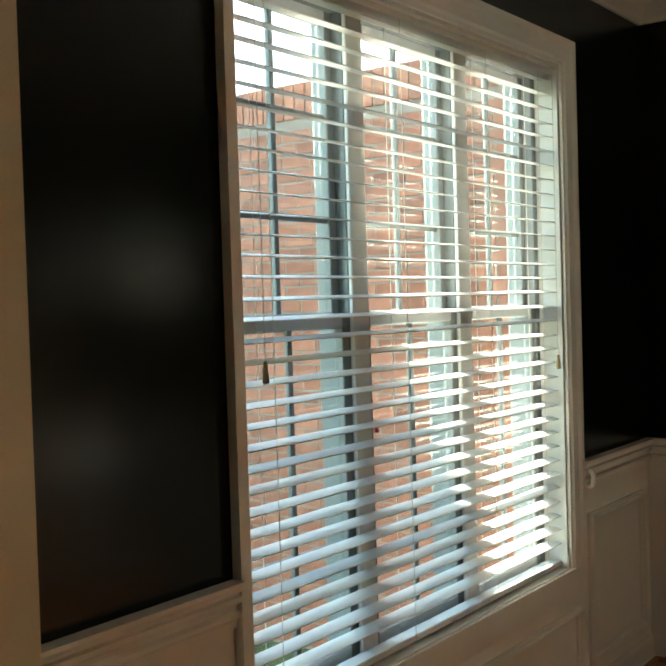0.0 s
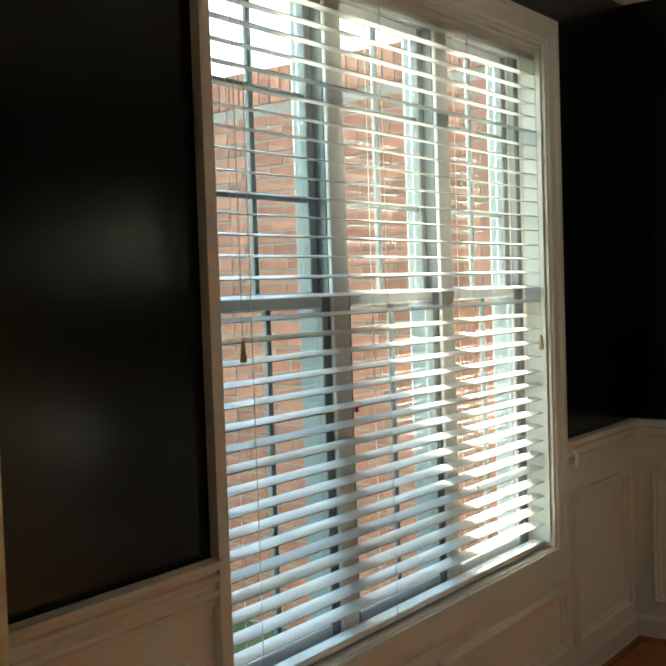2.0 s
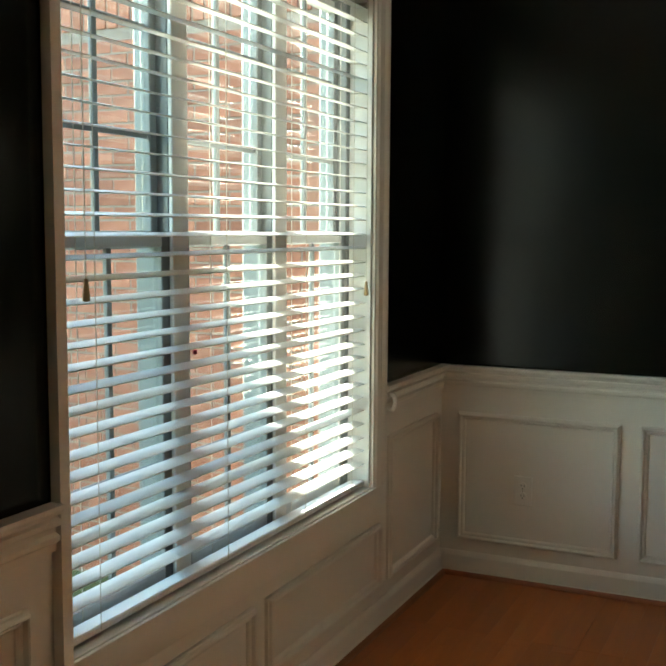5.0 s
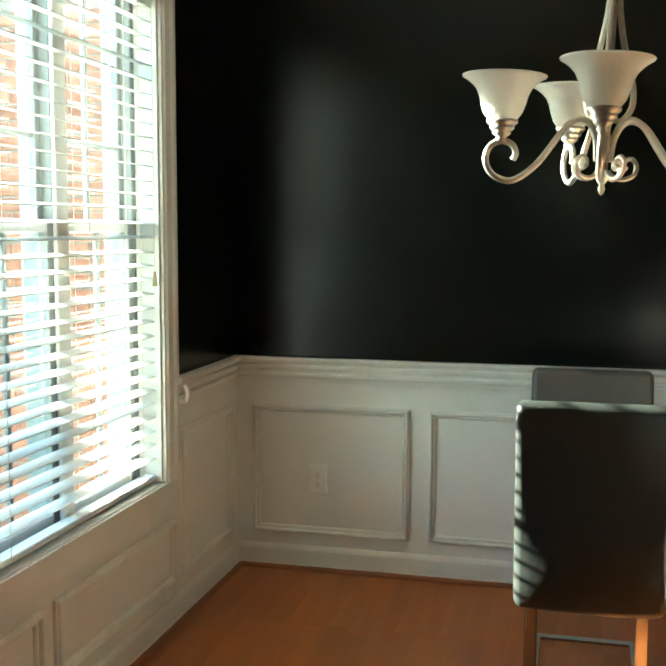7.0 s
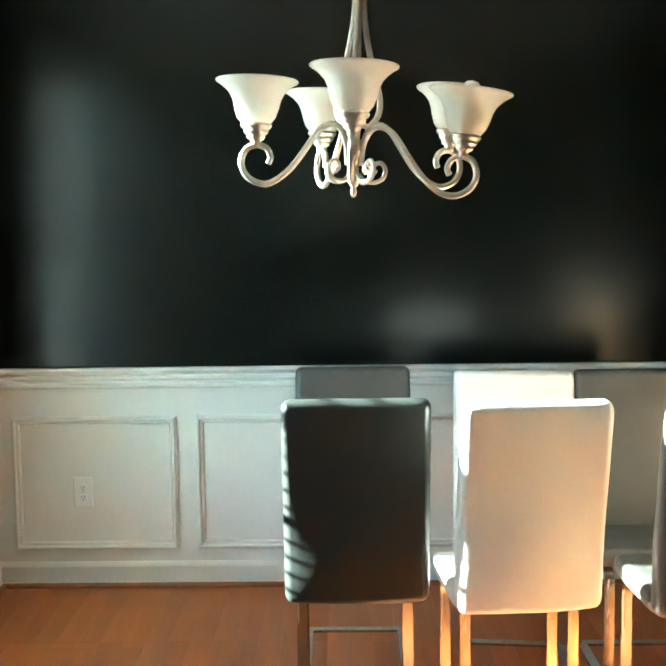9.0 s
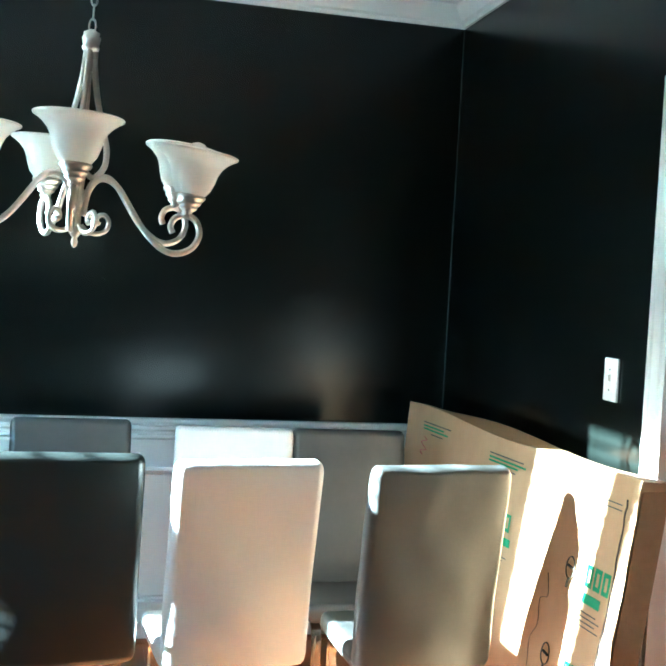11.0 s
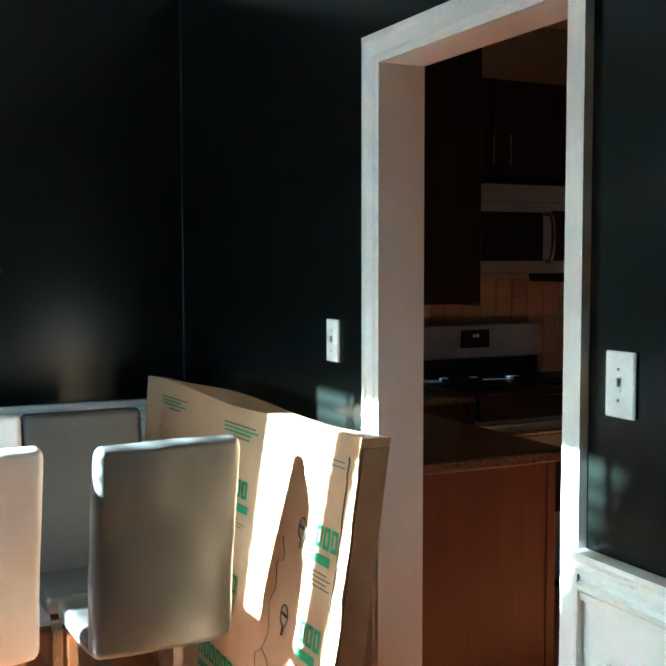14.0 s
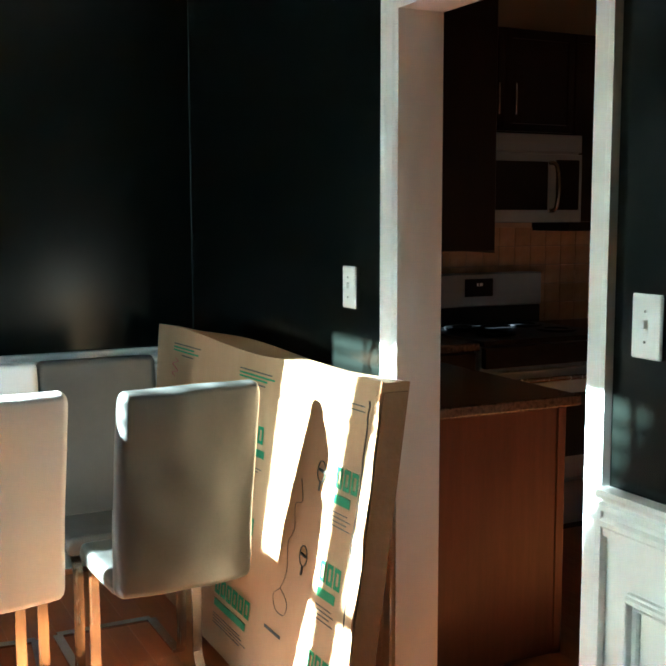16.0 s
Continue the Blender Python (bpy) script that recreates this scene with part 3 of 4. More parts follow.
def carton_shell():
    """Local x thickness, y length, z height; the printed face at x = 0."""
    bm = bmesh.new()
    ny, nz = 26, 14

    def sag(y, z):
        a = 0.004 * noise.noise((y * 2.3, z * 2.0, 3.1)) + 0.001 * noise.noise((y * 9, z * 8, 1.0))
        top = 0.010 * math.sin(y * 5.2 + 0.6) * (z / BH) ** 6
        return a, top
    sheets = []
    for x in (0.0, BT):
        grid = []
        for i in range(ny + 1):
            col = []
            for j in range(nz + 1):
                y, z = BL * i / ny, BH * j / nz
                a, top = sag(y + x * 5, z)
                col.append(bm.verts.new((x + (a if x == 0 else a * 0.4), y, max(z + top + 0.015 * (y / BL) * (z / BH) ** 4, 0))))
            grid.append(col)
        sheets.append(grid)
    for g in sheets:
        for i in range(ny):
            for j in range(nz):
                bm.faces.new((g[i][j], g[i + 1][j], g[i + 1][j + 1], g[i][j + 1]))
    f, b = sheets
    for i in range(ny):
        bm.faces.new((f[i][nz], f[i + 1][nz], b[i + 1][nz], b[i][nz]))
        bm.faces.new((f[i][0], f[i + 1][0], b[i + 1][0], b[i][0]))
    for j in range(nz):
        bm.faces.new((f[ny][j], f[ny][j + 1], b[ny][j + 1], b[ny][j]))
        bm.faces.new((f[0][j], f[0][j + 1], b[0][j + 1], b[0][j]))
    bmesh.ops.recalc_face_normals(bm, faces=bm.faces[:])
    return bm


part("carton_body", carton_shell(), CARD, carton, smooth=False)
# outer sleeve of a second sheet wrapped round the near end, with a torn edge
def torn_strip():
    bm = bmesh.new()
    rows = []
    n = 40
    for i in range(n + 1):
        z = 0.01 + (BH + 0.002) * i / n
        e = 0.012 * noise.noise((z * 14, 2.0, 0.3)) + 0.004 * noise.noise((z * 55, 1.0, 0.3))
        rows.append([bm.verts.new(p) for p in ((-0.013, 0.205, z), (-0.016, 0.012 + e, z), (-0.008 + e * 0.6, -0.012, z), (-0.004 + e * 0.6, -0.008, z), (-0.011, 0.014 + e, z), (-0.009, 0.205, z))])
    for a, b in zip(rows, rows[1:]):
        for j in range(6):
            bm.faces.new((a[j], a[(j + 1) % 6], b[(j + 1) % 6], b[j]))
    bm.faces.new(rows[0][::-1])
    bm.faces.new(rows[-1])
    bmesh.ops.recalc_face_normals(bm, faces=bm.faces[:])
    return bm


part("end_flap", torn_strip(), CARD, carton, "pale folded cardboard end flap")
def torn_gap():
    """The ragged dark slit between the sleeve and the end of the carton."""
    bm = bmesh.new()
    rows = []
    for i in range(61):
        z = 0.015 + (BH - 0.06) * i / 60
        e = 0.016 * noise.noise((z * 6, 4.0, 0.7)) + 0.005 * noise.noise((z * 40, 3.0, 0.2))
        w = 0.004 + 0.004 * abs(noise.noise((z * 18, 9.0, 0.4)))
        rows.append([bm.verts.new(p) for p in ((-0.0158, 0.03 + e, z), (-0.0178, 0.03 + e, z), (-0.0178, 0.03 + e - w, z), (-0.0158, 0.03 + e - w, z))])
    for a, b in zip(rows, rows[1:]):
        for j in range(4):
            bm.faces.new((a[j], a[(j + 1) % 4], b[(j + 1) % 4], b[j]))
    bm.faces.new(rows[0][::-1])
    bm.faces.new(rows[-1])
    bmesh.ops.recalc_face_normals(bm, faces=bm.faces[:])
    return bm


part("torn_edge", torn_gap(), GAP, carton, "ragged dark torn edge")
part("end_cap", boxes([(0.004, BT - 0.004, -0.006, 0.004, 0.0, BH - 0.02)], 0.002), CARDIN, carton, "darker end face of the carton")
def print_bars(y, z, w, n, mat, h=0.004, gap=0.009, x=-0.005):
    bm = bmesh.new()
    r = random.Random(int(y * 1000 + z * 77))
    for i in range(n):
        ww = w * r.uniform(0.72, 1.0)
        box(x - 0.0006, x, y - ww, y, z - i * gap, z - i * gap + h, bm=bm)
    part("small_print", bm, mat, carton)


# the mover's mark: a green row of blocks above smaller rows
def blocks(y, z, w, h, n, mat, x=-0.005):
    step = w / n
    for i in range(n):
        a, b, k = y - step * (i + 0.80), y - step * i, step * 0.24
        rows = [(x - 0.0006, x, a, a + k, z, z + h), (x - 0.0006, x, b - k, b, z, z + h), (x - 0.0006, x, a + k, b - k, z, z + h * 0.2), (x - 0.0006, x, a + k, b - k, z + h * 0.8, z + h)]
        part("mark", boxes(rows), mat, carton, "green printed outline block")


def mark(y, z, s=1.0):
    blocks(y, z, 0.19 * s, 0.036 * s, 6, GREEN)
    print_bars(y, z - 0.028 * s, 0.20 * s, 1, GREEN, h=0.016 * s)
    print_bars(y, z - 0.046 * s, 0.19 * s, 4, INK, h=0.0028, gap=0.010)


for yy, zz in ((0.92, 0.745), (0.93, 0.45), (0.90, 0.19), (1.46, 0.62), (1.48, 0.32)):
    mark(yy, zz, 1.55)
for yy, zz in ((0.148, 0.725), (0.178, 0.462), (0.186, 0.21)):
    blocks(yy, zz, 0.125, 0.058, 3, GREEN, x=-0.0168)
    print_bars(yy, zz - 0.042, 0.12, 1, GREEN, h=0.026, x=-0.0168)
    print_bars(yy, zz - 0.066, 0.11, 4, INK, h=0.003, gap=0.012, x=-0.0168)
for yy, zz in ((1.44, 0.985), (0.85, 0.965)):
    print_bars(yy, zz, 0.27, 1, INK, h=0.004)
    print_bars(yy, zz - 0.014, 0.27, 2, GREEN, h=0.006, gap=0.012)
    print_bars(yy - 0.08, zz - 0.04, 0.13, 1, INK, h=0.004)
print_bars(0.15, 0.96, 0.13, 2, INK, h=0.003, gap=0.014, x=-0.0168)
for yy, zz in ((0.25, 0.745), (0.30, 0.49)):
    bm = tube([(-0.0052, yy + 0.022 * math.cos(a), zz + 0.03 * math.sin(a)) for a in [k * math.pi / 8 for k in range(17)]], 0.0018, 5)
    tube([(-0.0052, yy, zz - 0.03), (-0.0052, yy + 0.004, zz - 0.055)], 0.0035, 5, bm=bm)
    tube([(-0.0052, yy - 0.014, zz), (-0.0052, yy + 0.014, zz + 0.004)], 0.004, 5, bm=bm)
    part("stamp", bm, INK, carton, "dark round handling stamp")
scribble = [(0.52, 0.70), (0.50, 0.64), (0.54, 0.62), (0.53, 0.55), (0.56, 0.50), (0.55, 0.42), (0.58, 0.36), (0.62, 0.33), (0.60, 0.29), (0.54, 0.29), (0.53, 0.33), (0.58, 0.36)]
part("pen_line", tube(smooth_path([(-0.0052, a - 0.16, b) for a, b in scribble], 5), 0.0011, 4), INK, carton)
part("pen_line", tube(smooth_path([(-0.0052, 1.42 + 0.03 * math.sin(k * 2.1), 0.86 + 0.012 * k) for k in range(7)], 4), 0.0012, 4), RED, carton, "red pen scribble")
print_bars(0.50, 0.215, 0.12, 1, INK, h=0.010)

# the sheet is twisted: its near end leans further back than its far end
for piece in carton.children:
    for v in piece.data.vertices:
        f = min(max(v.co.y / BL, 0), 1)
        v.co.y -= 0.07 * (1 - v.co.z / BH) * (1 - f)
        v.co.x += v.co.z * (0.178 - 0.115 * f)

# ---- chandelier ----
CX, CY = 1.441, -1.62
chandelier = base("chandelier", pose(CX, CY, -0.006, 0, 2.3, 0), "brushed nickel chandelier with five alabaster glass shades", "chandelier")
part("column", lathe([(0.001, 1.563), (0.006, 1.568), (0.009, 1.578), (0.006, 1.588), (0.011, 1.594), (0.017, 1.604), (0.017, 1.612), (0.011, 1.62), (0.012, 1.66), (0.018, 1.668), (0.018, 1.70),
                      (0.012, 1.71), (0.014, 1.74), (0.02, 1.75), (0.014, 1.765), (0.009, 1.775), (0.008, 2.05)], 20), NICKEL, chandelier, smooth=True)
part("collar", lathe([(0.004, 2.043), (0.019, 2.046), (0.022, 2.054), (0.019, 2.060), (0.021, 2.066), (0.023, 2.078), (0.019, 2.084), (0.02, 2.090), (0.006, 2.098)], 20), NICKEL, chandelier, smooth=True)
for k in range(3):
    a = radians(20 + 120 * k)
    pts = [(r * math.cos(a), r * math.sin(a), z) for r, z in ((0.012, 2.05), (0.016, 2.0), (0.028, 1.935), (0.046, 1.87), (0.062, 1.815), (0.06, 1.77), (0.035, 1.74), (0.014, 1.75))]
    part("rod", tube(smooth_path(pts, 5), 0.0075, 8), NICKEL, chandelier, smooth=True)
BELL = [(r * 0.94, 1.747 + (z - 1.762) * 0.90) for r, z in [(0.030, 1.762), (0.036, 1.766), (0.050, 1.785), (0.058, 1.808), (0.063, 1.83), (0.071, 1.848), (0.084, 1.863), (0.098, 1.874), (0.107, 1.879), (0.109, 1.884), (0.106, 1.886),
        (0.095, 1.880), (0.081, 1.868), (0.067, 1.851), (0.059, 1.832), (0.054, 1.81), (0.046, 1.788), (0.033, 1.771)]]
CUP = [(0.006, 1.698), (0.012, 1.70), (0.014, 1.708), (0.012, 1.714), (0.021, 1.722), (0.023, 1.728), (0.021, 1.731), (0.029, 1.738), (0.031, 1.745), (0.029, 1.748), (0.037, 1.756), (0.039, 1.764), (0.035, 1.769), (0.004, 1.77)]
CUP = [(r, 1.698 + (z - 1.698) * 0.78) for r, z in CUP]
ARM = [(0.016, 1.645), (0.022, 1.70), (0.040, 1.738), (0.066, 1.748), (0.094, 1.732), (0.125, 1.690), (0.160, 1.645), (0.20, 1.615), (0.245, 1.606), (0.282, 1.622), (0.298, 1.655), (0.288, 1.688), (0.262, 1.701),
       (0.236, 1.693), (0.226, 1.672), (0.232, 1.656)]
CURL = [(0.014, 1.62), (0.030, 1.606), (0.055, 1.603), (0.078, 1.614), (0.084, 1.636), (0.072, 1.652), (0.056, 1.648), (0.052, 1.634), (0.060, 1.628)]
# each arm: angle from the hall side, reach, drop
for k, (ang, reach, drop) in enumerate(((-2, 0.232, 0.006), (74, 0.272, 0.034), (114, 0.268, 0.006), (200, 0.258, 0.006), (276, 0.246, 0.016))):
    a = radians(-90 + ang)
    ca, sa = math.cos(a), math.sin(a)
    grow = reach / 0.25
    arm = part("arm", tube(smooth_path([(0.016 + (r - 0.016) * grow if i < 8 else r + reach - 0.263, 0, z - drop * min(r / 0.2, 1)) for i, (r, z) in enumerate(ARM)], 5), 0.008, 8), NICKEL, chandelier, smooth=True)
    arm.matrix_local = pose(0, 0, 0, 0, 0, -90 + ang)
    b2 = a + radians(36)
    part("scroll", tube(smooth_path([(r * math.cos(b2), r * math.sin(b2), z) for r, z in CURL], 5), 0.0058, 8), NICKEL, chandelier, smooth=True)
    tilt = pose(reach, 0, 1.70 - drop, 0, 5 if k in (1, 2) else 0, 0) @ pose(0, 0, -1.70)
    for nm, prof_, n_, mat_, lab in (("cup", CUP, 22, NICKEL, ""), ("shade", BELL, 32, SHADE, "alabaster glass bell shade")):
        ob = part(nm, lathe(prof_, n_), mat_, arm, lab, True)
        ob.matrix_local = tilt
    if k == 1:
        ob = part("bulb", lathe([(0.012, 1.78), (0.014, 1.81), (0.018, 1.84), (0.024, 1.850), (0.023, 1.868), (0.015, 1.878), (0.001, 1.882)], 18), PLATE, arm, "white glass bulb", True)
        ob.matrix_local = tilt
for i in range(17):
    z = 2.106 + i * 0.034
    if z > H - 0.04:
        break
    ring = [(0.008 * math.cos(q), 0, z + 0.019 * math.sin(q)) for q in [j * math.pi / 6 for j in range(13)]]
    if i % 2:
        ring = [(y, x, zz) for x, y, zz in ring]
    part("chain_link", tube(ring, 0.0024, 6), NICKEL, chandelier, smooth=True)
part("canopy", lathe([(0.01, H - 0.04), (0.03, H - 0.03), (0.06, H - 0.012), (0.065, H)], 24), NICKEL, chandelier, smooth=True)

# ---- kitchen beyond the doorway ----
KX0, KX1, KY0, KY1 = W + 0.12, 7.0, -3.6, 0.17
structure("kitchen_wall", boxes([(KX0, KX1, KY1, KY1 + 0.12, 0, H), (KX1, KX1 + 0.12, KY0, KY1 + 0.12, 0, H), (KX0, KX1 + 0.12, KY0 - 0.12, KY0, 0, H)]), KWALL, "plain tan kitchen wall", "wall")
structure("kitchen_ceiling", boxes([(KX0, KX1 + 0.12, KY0 - 0.12, KY1 + 0.12, H, H + 0.12)]), KWALL, "tan painted kitchen ceiling", "ceiling")


# run along the dining-room wall: base with cherry end panel, granite top, tall wall cabinet
run = base("base_cabinet", pose(0, 0, 0), "base cabinet with a cherry-stained wooden end panel", "cabinet")
part("body", box(KX0 + 0.002, KX0 + 0.60, -1.55, KY1 - 0.66, 0.09, 0.853, 0.002), ESPRESSO, run)
part("end_panel", box(KX0 + 0.002, KX0 + 0.62, -1.572, -1.552, 0.0, 0.853, 0.002), CHERRY, run)
part("corner_stile", box(KX0 + 0.6, KX0 + 0.635, -1.578, -1.548, 0.0, 0.852, 0.003), CHERRY, run)
part("toe_kick", box(KX0 + 0.002, KX0 + 0.55, -1.53, KY1 - 0.66, 0.0, 0.088), DARK, run)
top = base("countertop", pose(0, 0, 0.854), "dark speckled granite countertop on the base cabinet", "countertop")
part("slab", box(KX0 + 0.002, KX0 + 0.68, -1.60, KY1 - 0.002, 0, 0.036, 0.006, segments=2), GRANITE, top)
tall = base("wall_cabinet", pose(0, 0, 0), "dark espresso wooden wall cabinet above the counter", "cabinet")
part("body", box(KX0 + 0.001, KX0 + 0.32, -1.60, KY1 - 0.36, 1.372, 2.46, 0.002), ESPRESSO, tall)
part("light_rail", box(KX0 + 0.30, KX0 + 0.322, -1.60, KY1 - 0.36, 1.366, 1.371, 0.002), ESPRESSO, tall)
# range wall
RX0, RX1 = 4.235, 4.99
stove = base("range", pose(RX0, -0.49, 0), "stainless steel range with black glass cooktop", "range")


def framed_door(ob, x0, x1, y0, y1, z0, z1):
    """A door facing -y with a recessed middle panel."""
    bm = box(x0, x1, y0, y1, z0, z1)
    front = min(bm.faces, key=lambda f: f.calc_center_median().y)
    bmesh.ops.inset_region(bm, faces=[front], thickness=0.05, depth=0)
    bmesh.ops.inset_region(bm, faces=[front], thickness=0.004, depth=0)
    bmesh.ops.translate(bm, vec=(0, 0.008, 0), verts=front.verts[:])
    return local(bm, ob)


def rel(ob, *rows, bevel=0.003):
    return local(boxes(rows, bevel), ob)


part("body", rel(stove, (RX0, RX1, -0.47, KY1 - 0.02, 0.02, 0.9)), STEEL, stove)
part("cooktop", rel(stove, (RX0 - 0.002, RX1 + 0.002, -0.5, KY1 - 0.08, 0.9, 0.925)), BLACKGLASS, stove, "black glass cooktop")
door = part("oven_door", rel(stove, (RX0 + 0.01, RX1 - 0.01, -0.51, -0.472, 0.26, 0.78)), STEEL, stove)
part("oven_window", rel(stove, (RX0 + 0.12, RX1 - 0.12, -0.5135, -0.5105, 0.36, 0.66), bevel=0.001), BLACKGLASS, door)
part("oven_handle", local(tube([(RX0 + 0.06, -0.55, 0.74), (RX1 - 0.06, -0.55, 0.74)], 0.012, 10), stove), CHROME, door, "round steel bar handle", True)
part("control_strip", rel(stove, (RX0 + 0.005, RX1 - 0.005, -0.505, -0.472, 0.80, 0.895)), BLACKGLASS, stove)
part("drawer", rel(stove, (RX0 + 0.01, RX1 - 0.01, -0.505, -0.472, 0.05, 0.24)), STEEL, stove)
part("backguard_skirt", rel(stove, (RX0, RX1, KY1 - 0.09, KY1 - 0.003, 0.925, 1.018)), BLACKGLASS, stove, "black enamel lower backguard")
guard = part("backguard", rel(stove, (RX0, RX1, KY1 - 0.10, KY1 - 0.003, 1.02, 1.187), bevel=0.006), STEEL, stove)
part("display", rel(stove, (RX0 + 0.275, RX0 + 0.445, KY1 - 0.105, KY1 - 0.10, 1.072, 1.162), bevel=0.002), BLACKGLASS, guard, "dark clock display")
part("clock_digits", rel(stove, (RX0 + 0.345, RX0 + 0.355, KY1 - 0.107, KY1 - 0.105, 1.125, 1.14), (RX0 + 0.362, RX0 + 0.38, KY1 - 0.107, KY1 - 0.105, 1.125, 1.14), bevel=0), PLATE, guard)
for i in range(4):
    burner = part("burner_grate", local(lathe([(0.06, 0.926), (0.095, 0.926), (0.1, 0.932), (0.095, 0.938), (0.06, 0.938)], 20, at=(RX0 + 0.2 + 0.36 * (i % 2), -0.3 + 0.26 * (i // 2), 0)), stove), BLACKGLASS, stove)
micro = base("microwave", pose(RX0, -0.22, 1.445), "stainless over-range microwave with dark glass door", "microwave")
part("body", rel(micro, (RX0, RX1, -0.20, KY1 - 0.002, 1.445, 1.865)), STEEL, micro)
part("vent_panel", rel(micro, (RX0, RX1, -0.222, -0.2, 1.78, 1.865)), STEEL, micro)
mdoor = part("door", rel(micro, (RX0, RX1, -0.226, -0.2, 1.445, 1.772)), STEEL, micro)
part("door_glass", rel(micro, (RX0 + 0.04, RX1 - 0.21, -0.230, -0.226, 1.505, 1.735), bevel=0.001), BLACKGLASS, mdoor)
part("control_panel", rel(micro, (RX1 - 0.16, RX1 - 0.02, -0.230, -0.226, 1.505, 1.745), bevel=0.001), BLACKGLASS, micro)
part("handle", local(tube(smooth_path([(RX1 - 0.2, -0.228, 1.73), (RX1 - 0.185, -0.262, 1.715), (RX1 - 0.18, -0.272, 1.615), (RX1 - 0.185, -0.262, 1.515), (RX1 - 0.2, -0.228, 1.50)], 5), 0.011, 8), micro), CHROME, mdoor, "curved steel handle", True)
over = base("wall_cabinet", pose(RX0, -0.15, 1.867), "dark espresso two-door cabinet above the microwave", "cabinet")
part("body", rel(over, (RX0 + 0.001, RX1 - 0.001, -0.13, KY1 - 0.002, 1.867, 2.365)), ESPRESSO, over)
for x0, x1, hx in ((RX0 + 0.005, RX0 + 0.333, RX0 + 0.288), (RX0 + 0.339, RX1 - 0.005, RX0 + 0.385)):
    d = part("door", framed_door(over, x0, x1, -0.158, -0.132, 1.88, 2.35), ESPRESSO, over)
    part("handle", local(tube([(hx, -0.182, 1.955), (hx, -0.182, 2.10)], 0.0055, 8), over), CHROME, d, "slim steel bar handle", True)
for x0, x1 in ((RX1 + 0.002, RX1 + 0.5), (3.52, RX0 - 0.002)):
    c = base("wall_cabinet", pose(x0, -0.15, 1.4), "dark espresso wall cabinet beside the microwave", "cabinet")
    part("body", rel(c, (x0, x1, -0.13, KY1 - 0.002, 1.40, 2.365)), ESPRESSO, c)
    part("door", framed_door(c, x0 + 0.004, x1 - 0.004, -0.158, -0.132, 1.41, 2.355), ESPRESSO, c)
for x0, x1 in ((RX1 + 0.004, RX1 + 0.9), (KX0 + 0.69, RX0 - 0.004)):
    c = base("base_cabinet", pose(x0, -0.45, 0), "dark espresso base cabinet beside the range", "cabinet")
    part("body", rel(c, (x0, x1, -0.43, KY1 - 0.002, 0.09, 0.88)), ESPRESSO, c)
    part("door", rel(c, (x0 + 0.004, x1 - 0.004, -0.45, -0.432, 0.1, 0.87)), ESPRESSO, c)
    t2 = base("countertop", pose(x0, -0.45, 0.881), "dark speckled granite countertop beside the range", "countertop")
    part("slab", rel(t2, (x0, x1, -0.48, KY1 - 0.002, 0.881, 0.917), bevel=0.005), GRANITE, t2)
splash = tagged(part("backsplash", boxes([(KX0 + 0.7, KX1, KY1 - 0.004, KY1 - 0.0005, 0.918, 1.40)]), MORTAR), "tan tiled kitchen backsplash", "backsplash", kind="structure")
tile_bm = box(-0.048, 0.048, -0.006, 0.0, -0.048, 0.048, 0.002)
tile = None
for i in range(20):
    for j in range(5):
        if tile is None:
            tile = part("tile", tile_bm, SPLASH, splash)
            ob = tile
        else:
            ob = new("tile", tile.data)
            ob.parent = splash
        ob.location = (KX0 + 0.95 + i * 0.1, KY1 - 0.0045, 0.968 + j * 0.1)

# ---- outside ----
BY = 0.35
tagged(part("ground", boxes([(-900, -0.21, -900, 900, -0.9, -0.45)]), LAWN), "mown lawn outside the window", "lawn", kind="structure")
wing = base("brick_wing", pose(-0.25, BY, -0.45), "red brick wing of the house outside the window", "house")
part("wall_core", local(boxes([(-4.3, -0.22, BY - 0.007, BY + 0.2, -0.45, 2.76)]), wing), MORTAR, wing)
# Unseen gabled block, added to keep sun off the window's lower left
gable_blocker = base("neighbour_house", pose(-9.6, -4.0, -0.45), "unseen gabled block added across the lawn to shade the window", "house")
gb = bmesh.new()
rows = []
for x in (-12.0, -8.1):
    rows.append([gb.verts.new((x, y, z)) for y, z in ((-9.0, -0.45), (0.9, -0.45), (0.9, 1.62), (-3.0, 8.17), (-9.0, 1.62))])
for j in range(5):
    gb.faces.new((rows[0][j], rows[0][(j + 1) % 5], rows[1][(j + 1) % 5], rows[1][j]))
gb.faces.new(rows[0][::-1])
gb.faces.new(rows[1])
bmesh.ops.recalc_face_normals(gb, faces=gb.faces[:])
part("wall", local(gb, gable_blocker), SIDING, gable_blocker)
# sloping tops of the added block set the diagonal shade edge
for s in (1, -1):
    y_e, z_e = (1.12, 1.35) if s == 1 else (-9.2, 1.35)
    part("roof", local(prism([(0, 0), (0, 0.12), (4.1, 0.12), (4.1, 0)], (-8.0, y_e, z_e), (-8.0, -3.0, 8.27), (-1, 0, 0)), gable_blocker), SHINGLE, gable_blocker)

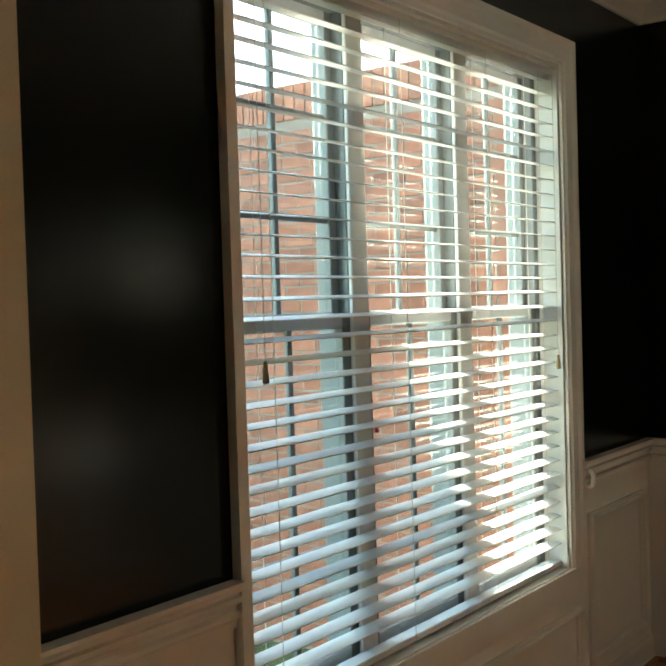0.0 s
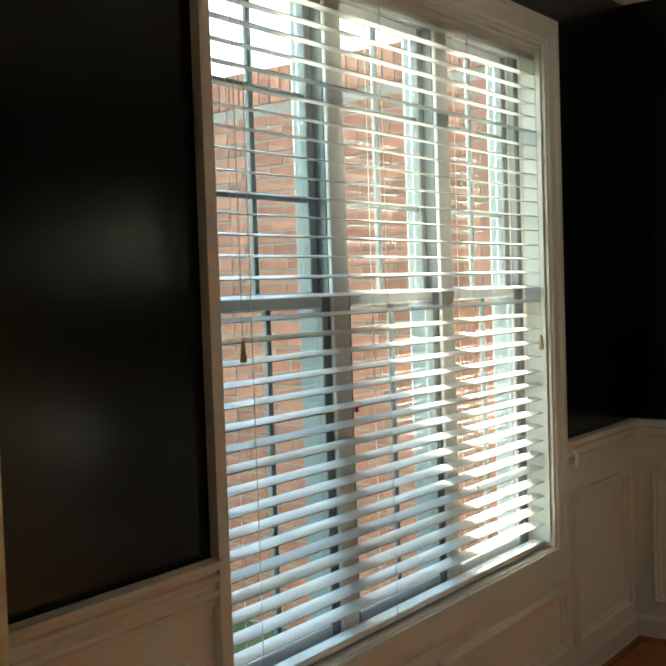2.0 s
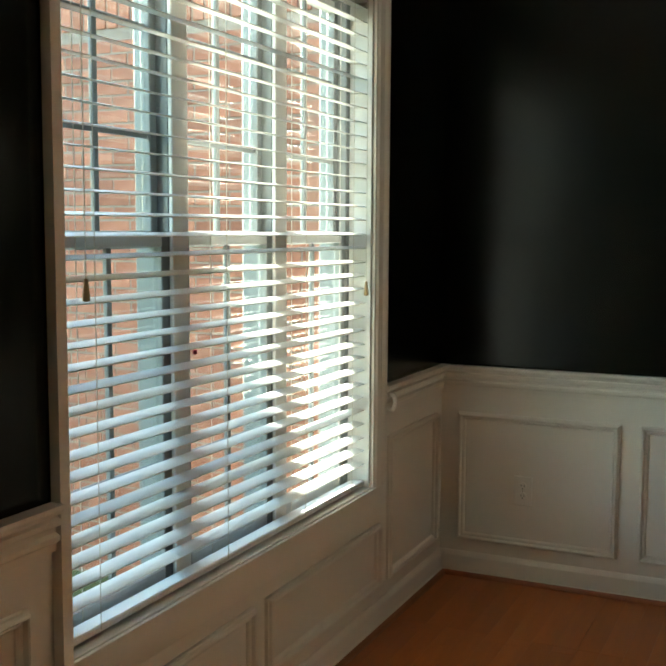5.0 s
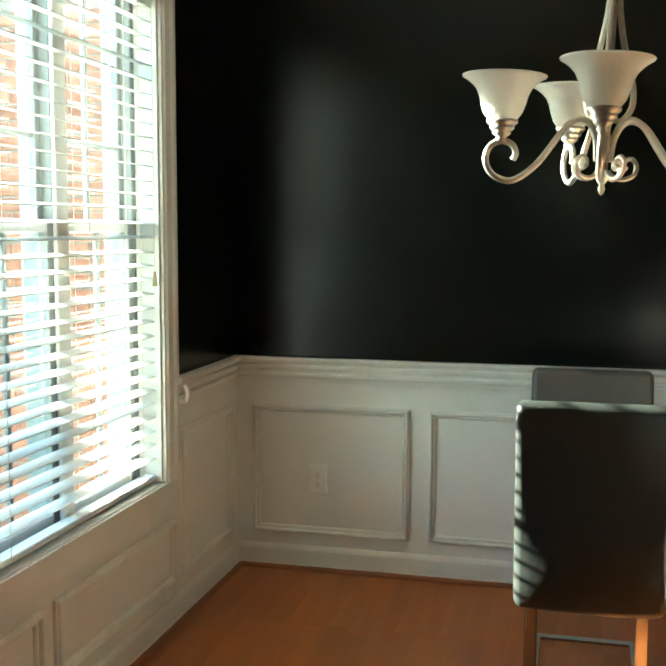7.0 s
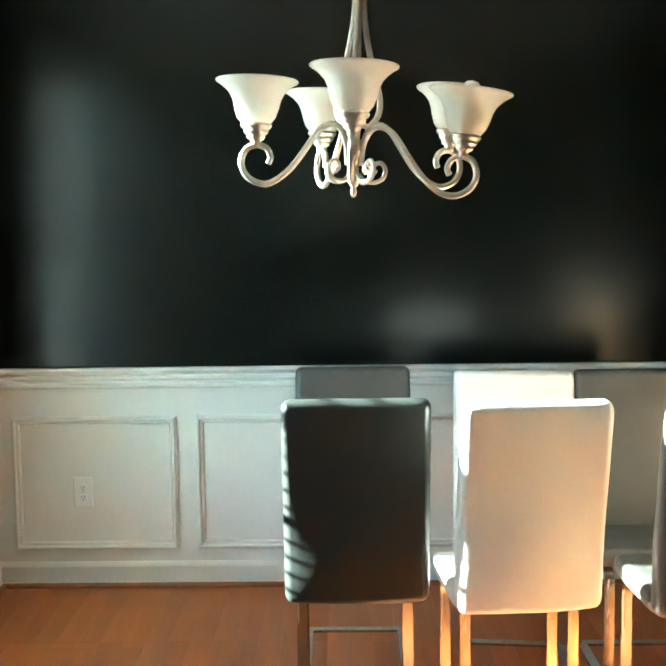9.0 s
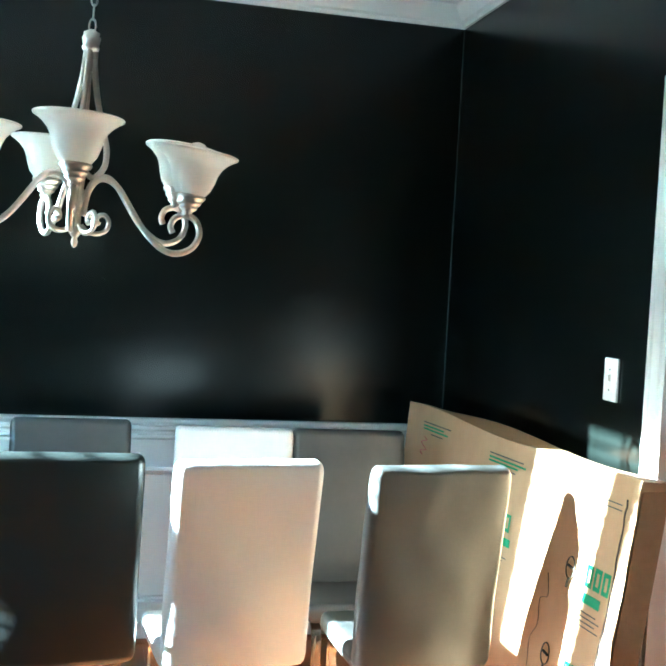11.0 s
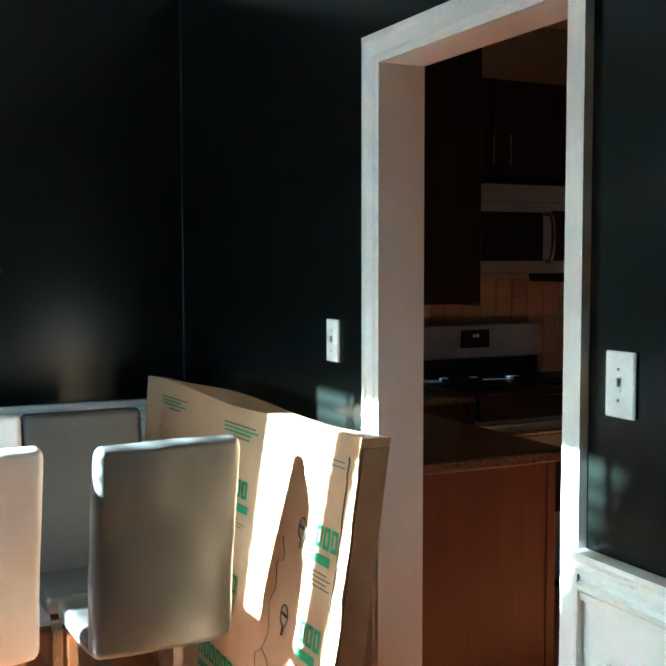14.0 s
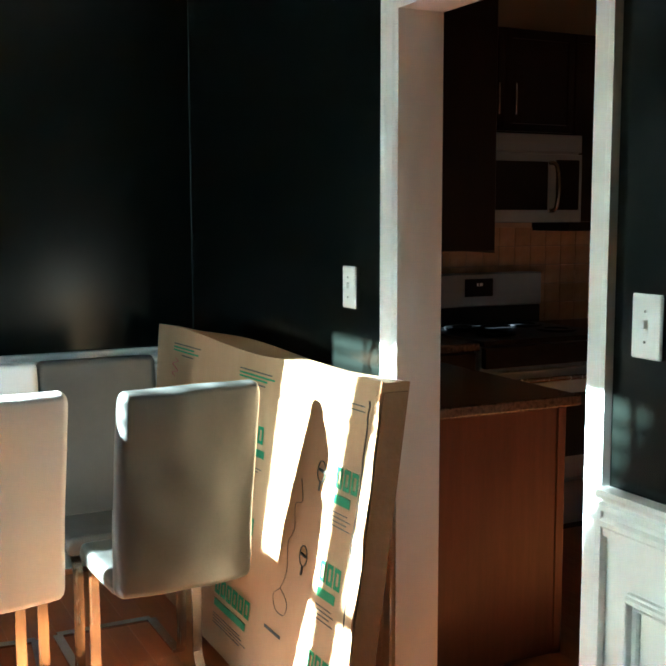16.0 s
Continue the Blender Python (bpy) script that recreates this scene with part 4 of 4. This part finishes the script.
# ---- floor boards ----
floor = structure("floor", boxes([(0, W, YB, 0, -0.011, -0.0065), (KX0 - 0.12, KX1, KY0, KY1, -0.011, -0.0065)]), GAP, "orange-brown oak strip floor", "floor")
lengths = (0.62, 0.84, 1.06, 1.3)
board_meshes = []
BWID = 0.0825
for L in lengths:
    bm = box(-BWID / 2 + 0.0003, BWID / 2 - 0.0003, 0, L - 0.0006, -0.006, 0.0, 0.0003)
    me = bpy.data.meshes.new("floor_board")
    bm.to_mesh(me)
    bm.free()
    me.materials.append(OAK)
    board_meshes.append(me)
r = random.Random(11)
for i in range(int(W / BWID) + 1):
    y = YB + 0.005
    first = True
    while y < -0.01:
        k = r.randrange(4) if not first else i % 4
        first = False
        if y + lengths[k] > 0:
            fits = [q for q in range(4) if y + lengths[q] <= 0.0]
            k = max(fits) if fits else 0
        ob = new("floor_board", board_meshes[k])
        ob.parent = floor
        yy = min(y, -lengths[k] - 0.001)
        ob.location = (min(BWID / 2 + i * BWID, W - BWID / 2 - 0.001), yy, 0.0002 * (i % 3) + (0.0004 if yy < y else 0))
        y += lengths[k]
rest = bmesh.new()
for i in range(46):
    box(KX0 - 0.115 + i * BWID, KX0 - 0.116 + (i + 1) * BWID, KY0, KY1 - 0.65, -0.006, 0.0, bm=rest)
tagged(part("kitchen_boards", rest, KFLOOR, floor), kind="stuff")

# ---- bricks of the wing ----
brick_mesh = part("brick", box(-0.0985, 0.0985, -0.012, 0.012, -0.031, 0.031, 0.003), BRICK, wing)
soldier = part("brick", box(-0.031, 0.031, -0.013, 0.013, -0.0985, 0.0985, 0.003), BRICK, wing)
made, k = 0, random.Random(3)
spare = bmesh.new()
inv = wing.matrix_world.inverted()
for j in range(40):
    z = -0.40 + j * 0.0735
    for i in range(21):
        x = -0.34 - i * 0.207 - (0.1035 if j % 2 else 0)
        if x < -4.2:
            continue
        near = -2.9 < x and 0.75 < z
        place = Matrix.Translation((x, BY + k.uniform(-0.002, 0.002), z)) @ pose(0, 0, 0, 0, k.uniform(-0.5, 0.5), 0)
        if near and made < 300:
            ob = brick_mesh if made == 0 else new("brick", brick_mesh.data)
            ob.parent = wing
            ob.matrix_local = inv @ place
            made += 1
        else:
            box(x - 0.0985, x + 0.0985, BY - 0.012, BY + 0.012, z - 0.031, z + 0.031, bm=spare)
for i in range(34):
    ob = soldier if i == 0 else new("brick", soldier.data)
    ob.parent = wing
    ob.matrix_local = inv @ Matrix.Translation((-0.30 - i * 0.0765, BY - 0.006, 2.66))
tagged(part("more_bricks", local(spare, wing), BRICK, wing), kind="stuff")
